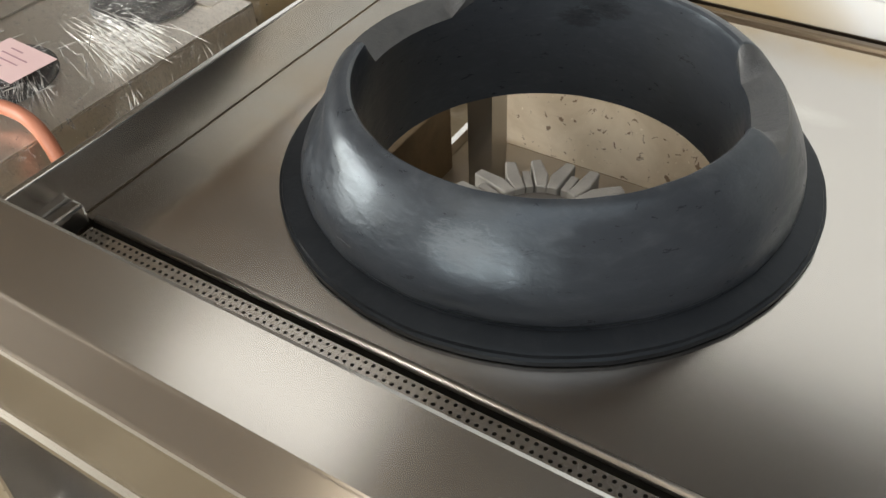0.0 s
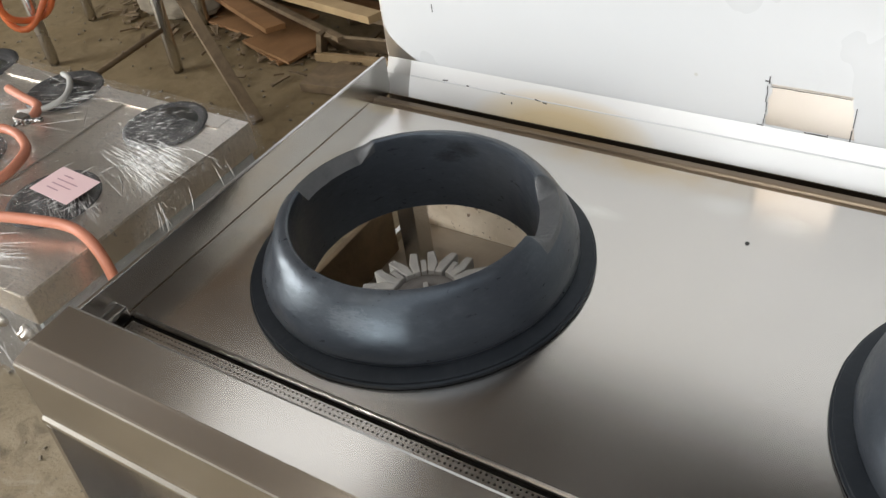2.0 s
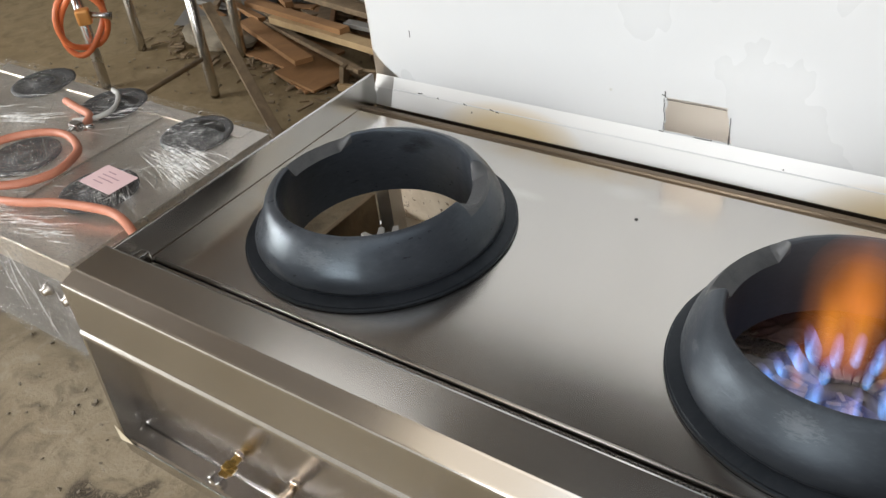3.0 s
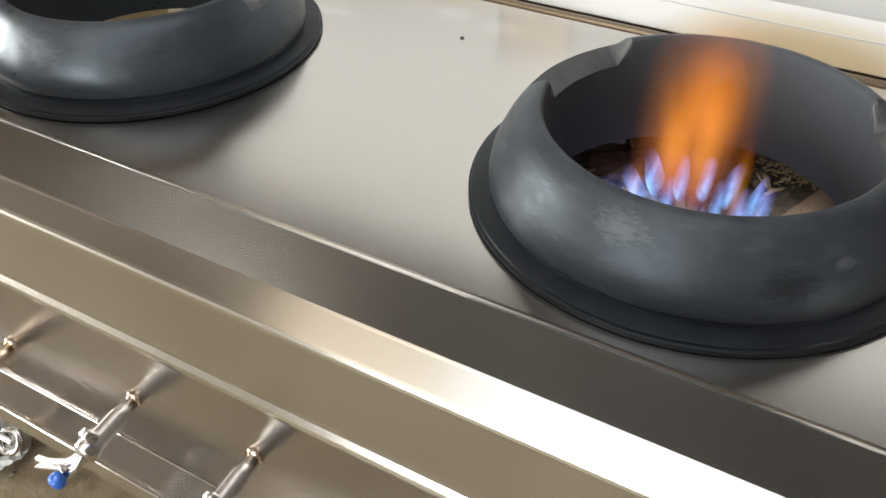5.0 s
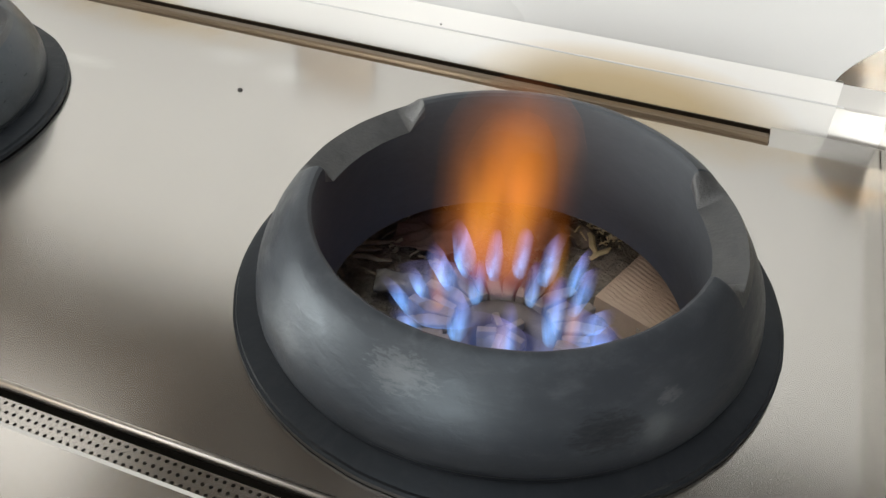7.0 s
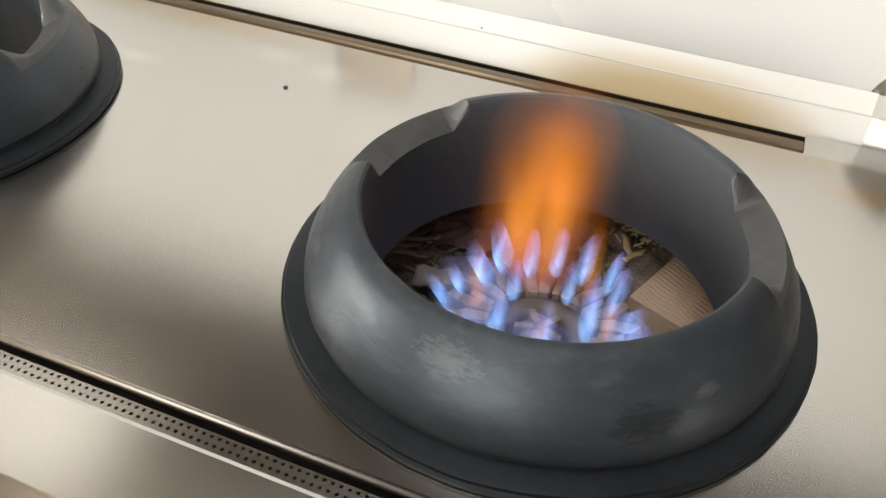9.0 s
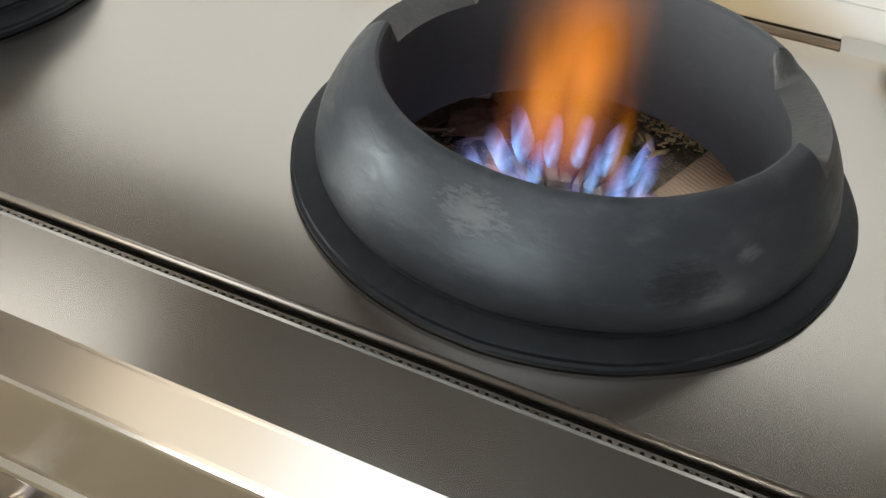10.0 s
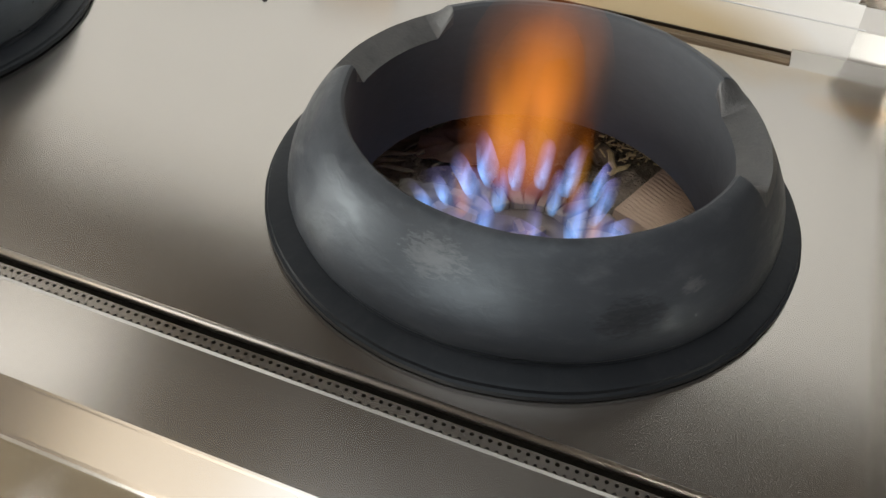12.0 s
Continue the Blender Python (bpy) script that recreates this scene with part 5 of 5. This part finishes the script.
hose_on_stove([(-1.40, 0.70, 0.488), (-1.31, 0.68, 0.490), (-1.22, 0.66, 0.492), (-1.17, 0.60, 0.492)])
t = thing("hose_coupling", "chrome hose coupling lying on the wrapped stove", "coupling", (-1.185, 0.588, 0.486))
part("nut", box((-0.022, -0.014, 0), (0.022, 0.014, 0.026), 0.005), CHROME, t)
part("nipple", tube([(0.02, 0.0, 0.013), (0.055, 0.02, 0.013)], 0.007, 10), CHROME, t, smooth=True)
part("pin", tube([(0.0, -0.012, 0.013), (0.006, -0.05, 0.010)], 0.006, 10), CHROME, t, smooth=True)
ob = part("plastic_tube", tube(smooth_path([(-1.31, 0.82, 0.488), (-1.262, 0.803, 0.490), (-1.205, 0.755, 0.492), (-1.178, 0.705, 0.492), (-1.195, 0.655, 0.490), (-1.25, 0.62, 0.488)], 8), 0.008, 10), WHITESIDE, smooth=True)
tagged(ob, "thin white plastic tube lying on the wrapped stove", "tube")


# ---------------- background things ----------------
def steel_table():
    t = thing("table_frame", "stainless tube table frame standing on the dirty floor", "table frame", (-2.1, 1.8, 0))
    o = Vector((2.1, -1.8, 0))
    feet = [Vector(p) + o for p in ((-1.817, 1.592, 0), (-2.415, 1.45, 0), (-2.02, 1.97, 0), (-2.61, 1.83, 0))]
    for f in feet:
        part("leg", tube([f, f + Vector((0, 0, 0.04)), f + Vector((0.025, 0.0, 0.86))], [0.020, 0.024, 0.024], 14), CHROME if f is feet[1] else STEEL, t, smooth=True)
    for a, b in ((0, 1), (2, 3), (0, 2), (1, 3)):
        part("rail", tube([feet[a] + Vector((0, 0, 0.83)), feet[b] + Vector((0, 0, 0.83))], 0.012, 10), STEEL, t, smooth=True)
    part("rail", tube([feet[0] + Vector((0.004, 0, 0.19)), Vector((-1.765, 0.96, 0.19)) + o], 0.011, 10), WOOD, t, "rusty low rail", smooth=True)
    part("leg", tube([Vector((-1.765, 0.96, 0)) + o, Vector((-1.765, 0.96, 0.20)) + o], 0.014, 12), STEEL, t, smooth=True)
    return t


steel_table()


def stick(a, b, w, d, mat, label, name="wood_batten"):
    a, b = Vector(a), Vector(b)
    L = (b - a).length
    ob = part(name, box((-w / 2, -d / 2, 0), (w / 2, d / 2, L), 0.003), mat)
    ob.matrix_world = Matrix.Translation(a) @ (b - a).to_track_quat("Z", "Y").to_matrix().to_4x4()
    return tagged(ob, label, "wood")


stick((-1.234, 1.402, 0.0), (-1.90, 1.745, 0.36), 0.045, 0.022, WOOD, "long weathered batten leaning on the table frame")


def coil():
    t = thing("hanging_hose", "coiled orange gas hose with brass fitting hung on a table leg", "hose", (-2.36, 1.42, 0.325))
    turn = Matrix.Rotation(radians(52), 4, "Z")
    for k in range(2):
        pts = []
        for i in range(33):
            a = 2 * math.pi * i / 32
            out = 0.104 + 0.016 * math.sin(2 * a + 2.1 * k)
            pts.append(turn @ Vector((out * 0.90 * math.cos(a) + 0.02 * math.sin(a), -0.034 + 0.017 * math.cos(2 * a + 2.1 * k), out * 1.35 * math.sin(a) + 0.035)))
        part("coil", tube(pts, 0.0135, 10, cap=False), HOSE, t, smooth=True)
    part("fitting", box((-0.012, -0.10, 0.03), (0.050, -0.05, 0.10), 0.012), ORANGE_BRASS, t, "orange brass hose fitting").matrix_local = turn
    part("spout", tube([(0.045, -0.08, 0.07), (0.10, -0.085, 0.055), (0.135, -0.085, 0.045)], [0.014, 0.012, 0.018], 10), CHROME, t, smooth=True).matrix_local = turn


coil()


def scrap(name, m, sx, sy, sz, mat, label, category="scrap"):
    ob = part(name, box((-sx / 2, -sy / 2, 0), (sx / 2, sy / 2, sz), 0.002), mat)
    ob.matrix_world = m
    return tagged(ob, label, category, group="scrap pile on the floor")


def plank(a, b, w, d, mat, label):
    """A board from a to b, its ends sawn a little out of square."""
    a, b = Vector(a), Vector(b)
    bm = box((-(b - a).length / 2, -w / 2, 0), ((b - a).length / 2, w / 2, d), 0.002)
    for v in bm.verts:
        v.co.x += 0.18 * v.co.y * (1 if v.co.x > 0 else -0.6)
        v.co.z += 0.004 * noise.noise((v.co.x * 2, w * 90, 0))
    ob = part("scrap_plank", bm, mat)
    ob.matrix_world = Matrix.Translation((a + b) / 2) @ (b - a).to_track_quat("X", "Z").to_matrix().to_4x4()
    return tagged(ob, label, "wood", group="scrap pile on the floor")


def scrap_pile():
    rnd = random.Random(21)
    scrap("plywood_sheet", pose(-1.50, 1.915, 0.022, 1, 2, -13), 0.30, 0.23, 0.012, WOOD_RED, "rusty orange-brown board lying on the scrap pile", "board")
    scrap("plywood_sheet", pose(-1.53, 1.93, 0.004, 0, 1, -20), 0.30, 0.24, 0.012, WOOD_RED, "rusty brown board under another one", "board")
    scrap("plywood_sheet", pose(-1.80, 2.07, 0.010, 1, -1, -10), 0.52, 0.27, 0.012, WOOD_RED, "rusty brown board lying on the floor", "board")
    scrap("floor_board", pose(-0.98, 1.755, 0.002, 0, 0, 8), 0.50, 0.17, 0.034, WOOD, "thick weathered board lying flat on the floor", "board")
    scrap("metal_sheet", pose(-2.35, 2.45, 0.05, 12, 4, 20), 0.8, 0.5, 0.006, GREYSHEET, "bent grey sheet in the scrap pile", "sheet")
    scrap("metal_sheet", pose(-1.25, 2.30, 0.36, 14, 4, -10), 0.8, 0.42, 0.006, GREYSHEET, "dark grey sheet lying over the heap", "sheet")
    scrap("crate_side", pose(-1.085, 1.895, 0.002, 0, 0, 8.8), 0.46, 0.022, 0.032, WOOD_PALE, "pale batten at the front of a broken crate", "wood")
    scrap("crate_side", pose(-1.305, 1.885, 0.002, 0, 12, 6), 0.022, 0.05, 0.115, WOOD, "upright end of a broken crate", "wood")
    scrap("crate_side", pose(-1.06, 1.985, 0.012, 38, 0, 9), 0.44, 0.012, 0.12, WOOD, "tilted back of a broken wooden crate", "wood")
    plank((-2.134, 2.134, 0.085), (-1.535, 1.901, 0.070), 0.085, 0.024, WOOD_RED, "reddish brown plank lying across the heap")
    plank((-2.008, 2.155, 0.095), (-1.186, 1.883, 0.090), 0.030, 0.020, WOOD, "thin weathered lath lying across the heap")
    plank((-1.774, 1.995, 0.205), (-1.000, 1.880, 0.200), 0.062, 0.030, WOOD_PALE, "pale orange plank lying across the heap")
    plank((-1.983, 2.050, 0.235), (-1.297, 1.945, 0.230), 0.050, 0.026, WOOD_RED, "reddish brown plank lying across the heap")
    plank((-1.343, 2.010, 0.235), (-1.050, 2.000, 0.235), 0.045, 0.020, GREYSHEET, "short grey board lying on the heap")
    plank((-1.90, 2.10, 0.14), (-0.95, 1.99, 0.13), 0.050, 0.028, WOOD, "thick weathered plank lying across the heap")
    plank((-1.70, 2.04, 0.165), (-0.95, 2.02, 0.155), 0.040, 0.022, WOOD_RED, "brown lath lying across the heap")
    plank((-2.10, 2.22, 0.27), (-1.10, 2.06, 0.26), 0.070, 0.026, WOOD, "thick weathered plank lying across the heap")
    plank((-1.95, 2.26, 0.31), (-1.00, 2.16, 0.30), 0.055, 0.022, WOOD_RED, "reddish brown plank lying across the heap")
    # a slack dusty sack at the foot of the heap
    bm = bmesh.new()
    bmesh.ops.create_icosphere(bm, subdivisions=5, radius=1)
    for v in bm.verts:
        p = v.co.copy()
        lump = 1 + 0.12 * noise.noise((p.x * 2.2, p.y * 2.2, p.z * 2.2)) + 0.04 * noise.noise((p.x * 7, p.y * 7, p.z * 7))
        v.co = Vector((p.x * 0.27 * lump, p.y * 0.15 * lump, max(0.0, 0.045 + p.z * 0.055 * lump)))
    ob = part("sack", bm, SACK, smooth=True)
    ob.matrix_world = pose(-2.26, 2.06, 0.0, 0, 0, -12)
    tagged(ob, "slack dusty grey-brown sack lying on the floor", "sack")
    for k in range(110):
        L, w = rnd.uniform(0.35, 1.3), rnd.uniform(0.02, 0.085)
        x, y = rnd.uniform(-2.7, -0.5), rnd.uniform(2.15, 3.4)
        z = 0.02 + 0.26 * max(0, (y - 1.96)) * rnd.uniform(0.3, 1.0)
        turn, mat = rnd.gauss(-24, 18), rnd.choice((WOOD, WOOD, WOOD_RED, GREYSHEET, WOOD, WOOD_RED, WOOD))
        reach = 0.5 * L * abs(math.sin(radians(turn)))
        y = max(y, 2.16 + reach)
        scrap("scrap_plank", pose(x, y, z, rnd.uniform(-9, 9), rnd.uniform(-12, 8), turn), L, w, rnd.uniform(0.012, 0.03), mat, "weathered plank in a heap of scrap wood", "wood")
    for k in range(9):
        scrap("metal_sheet", pose(rnd.uniform(-2.8, -0.6), rnd.uniform(3.3, 4.2), rnd.uniform(0.2, 0.5), rnd.uniform(20, 60), rnd.uniform(-10, 10), rnd.uniform(-30, 30)),
              rnd.uniform(0.6, 1.2), rnd.uniform(0.4, 0.8), 0.008, rnd.choice((GREYSHEET, WOOD_RED)), "grey metal scrap panel leaning in the heap", "sheet")
    # broken flakes and twigs swept against the heap
    bm = bmesh.new()
    for k in range(240):
        x = rnd.uniform(-2.7, -0.9)
        y = 1.94 - 0.11 * (x + 1.7) + rnd.gauss(0, 0.11)
        l, w = rnd.uniform(0.01, 0.09), rnd.uniform(0.004, 0.022)
        box((-l / 2, -w / 2, 0), (l / 2, w / 2, rnd.uniform(0.002, 0.010)), bm=bm, m=pose(x, y, rnd.uniform(0.0, 0.012), rnd.uniform(-12, 12), rnd.uniform(-12, 12), rnd.uniform(0, 180)))
    tagged(part("wood_flakes", bm, WOOD), "broken wood flakes and twigs along the scrap heap", "debris", kind="stuff")
    # grit and crumbs on the floor
    bm = bmesh.new()
    for k in range(900):
        s = rnd.uniform(0.0015, 0.006)
        x, y = (rnd.uniform(-3.2, -0.4), rnd.uniform(1.0, 2.6)) if k % 3 else (rnd.uniform(-1.6, 0.5), rnd.uniform(-1.4, 0.3))
        box((-s, -s * 0.7, -s * 0.4), (s, s * 0.7, s * 0.5), bm=bm, m=pose(x, y, 0.0, rnd.uniform(-30, 30), rnd.uniform(-30, 30), rnd.uniform(0, 180)))
    tagged(part("floor_grit", bm, GRIT), "scattered grit and crumbs on the floor", "debris", kind="stuff")


scrap_pile()


def floor_litter():
    t = thing("crushed_packet", "crushed grey and black packaging on the floor", "litter", (-0.030, -0.045, 0.004))
    def crumpled(radius, squash, lift, seed, shift):
        bm = bmesh.new()
        bmesh.ops.create_icosphere(bm, subdivisions=4, radius=radius)
        for v in bm.verts:
            p = v.co / radius
            ridge = abs(noise.noise((p.x * 1.7 + seed, p.y * 1.7, p.z * 1.7))) + 0.5 * abs(noise.noise((p.x * 3 + seed, p.y * 3, p.z * 3)))
            v.co *= 1.12 - 0.55 * ridge
            v.co.z = max(0.0, v.co.z * squash + lift)
            v.co += Vector(shift)
        return bm
    part("wrapper", crumpled(0.062, 0.55, 0.026, 3.1, (0.0, 0.01, 0.0)), TRASH, t)
    part("lining", crumpled(0.038, 0.7, 0.050, 8.4, (0.014, -0.016, 0.0)), BLACKBIT, t, "black plastic lining")
    for x, y, turn, tip in ((-0.035, 0.0, 20, 60), (0.055, 0.02, -40, 50), (0.01, 0.05, 80, 25)):
        part("torn_flap", box((-0.028, -0.001, 0), (0.028, 0.001, 0.055), 0.0005), TRASH, t, "torn pale flap").matrix_local = pose(x, y, 0.03, tip - 60, 0, turn)


floor_litter()
# a dark speck stuck on the worktop
ob = part("grease_speck", lathe([(0.0001, 0), (0.0032, 0), (0.0026, 0.0012), (0.0001, 0.0016)], 10), BLACKBIT)
ob.location = (0.6875, 0.4514, TOP + 0.0002)
tagged(ob, "dark burnt speck on the worktop", "speck")
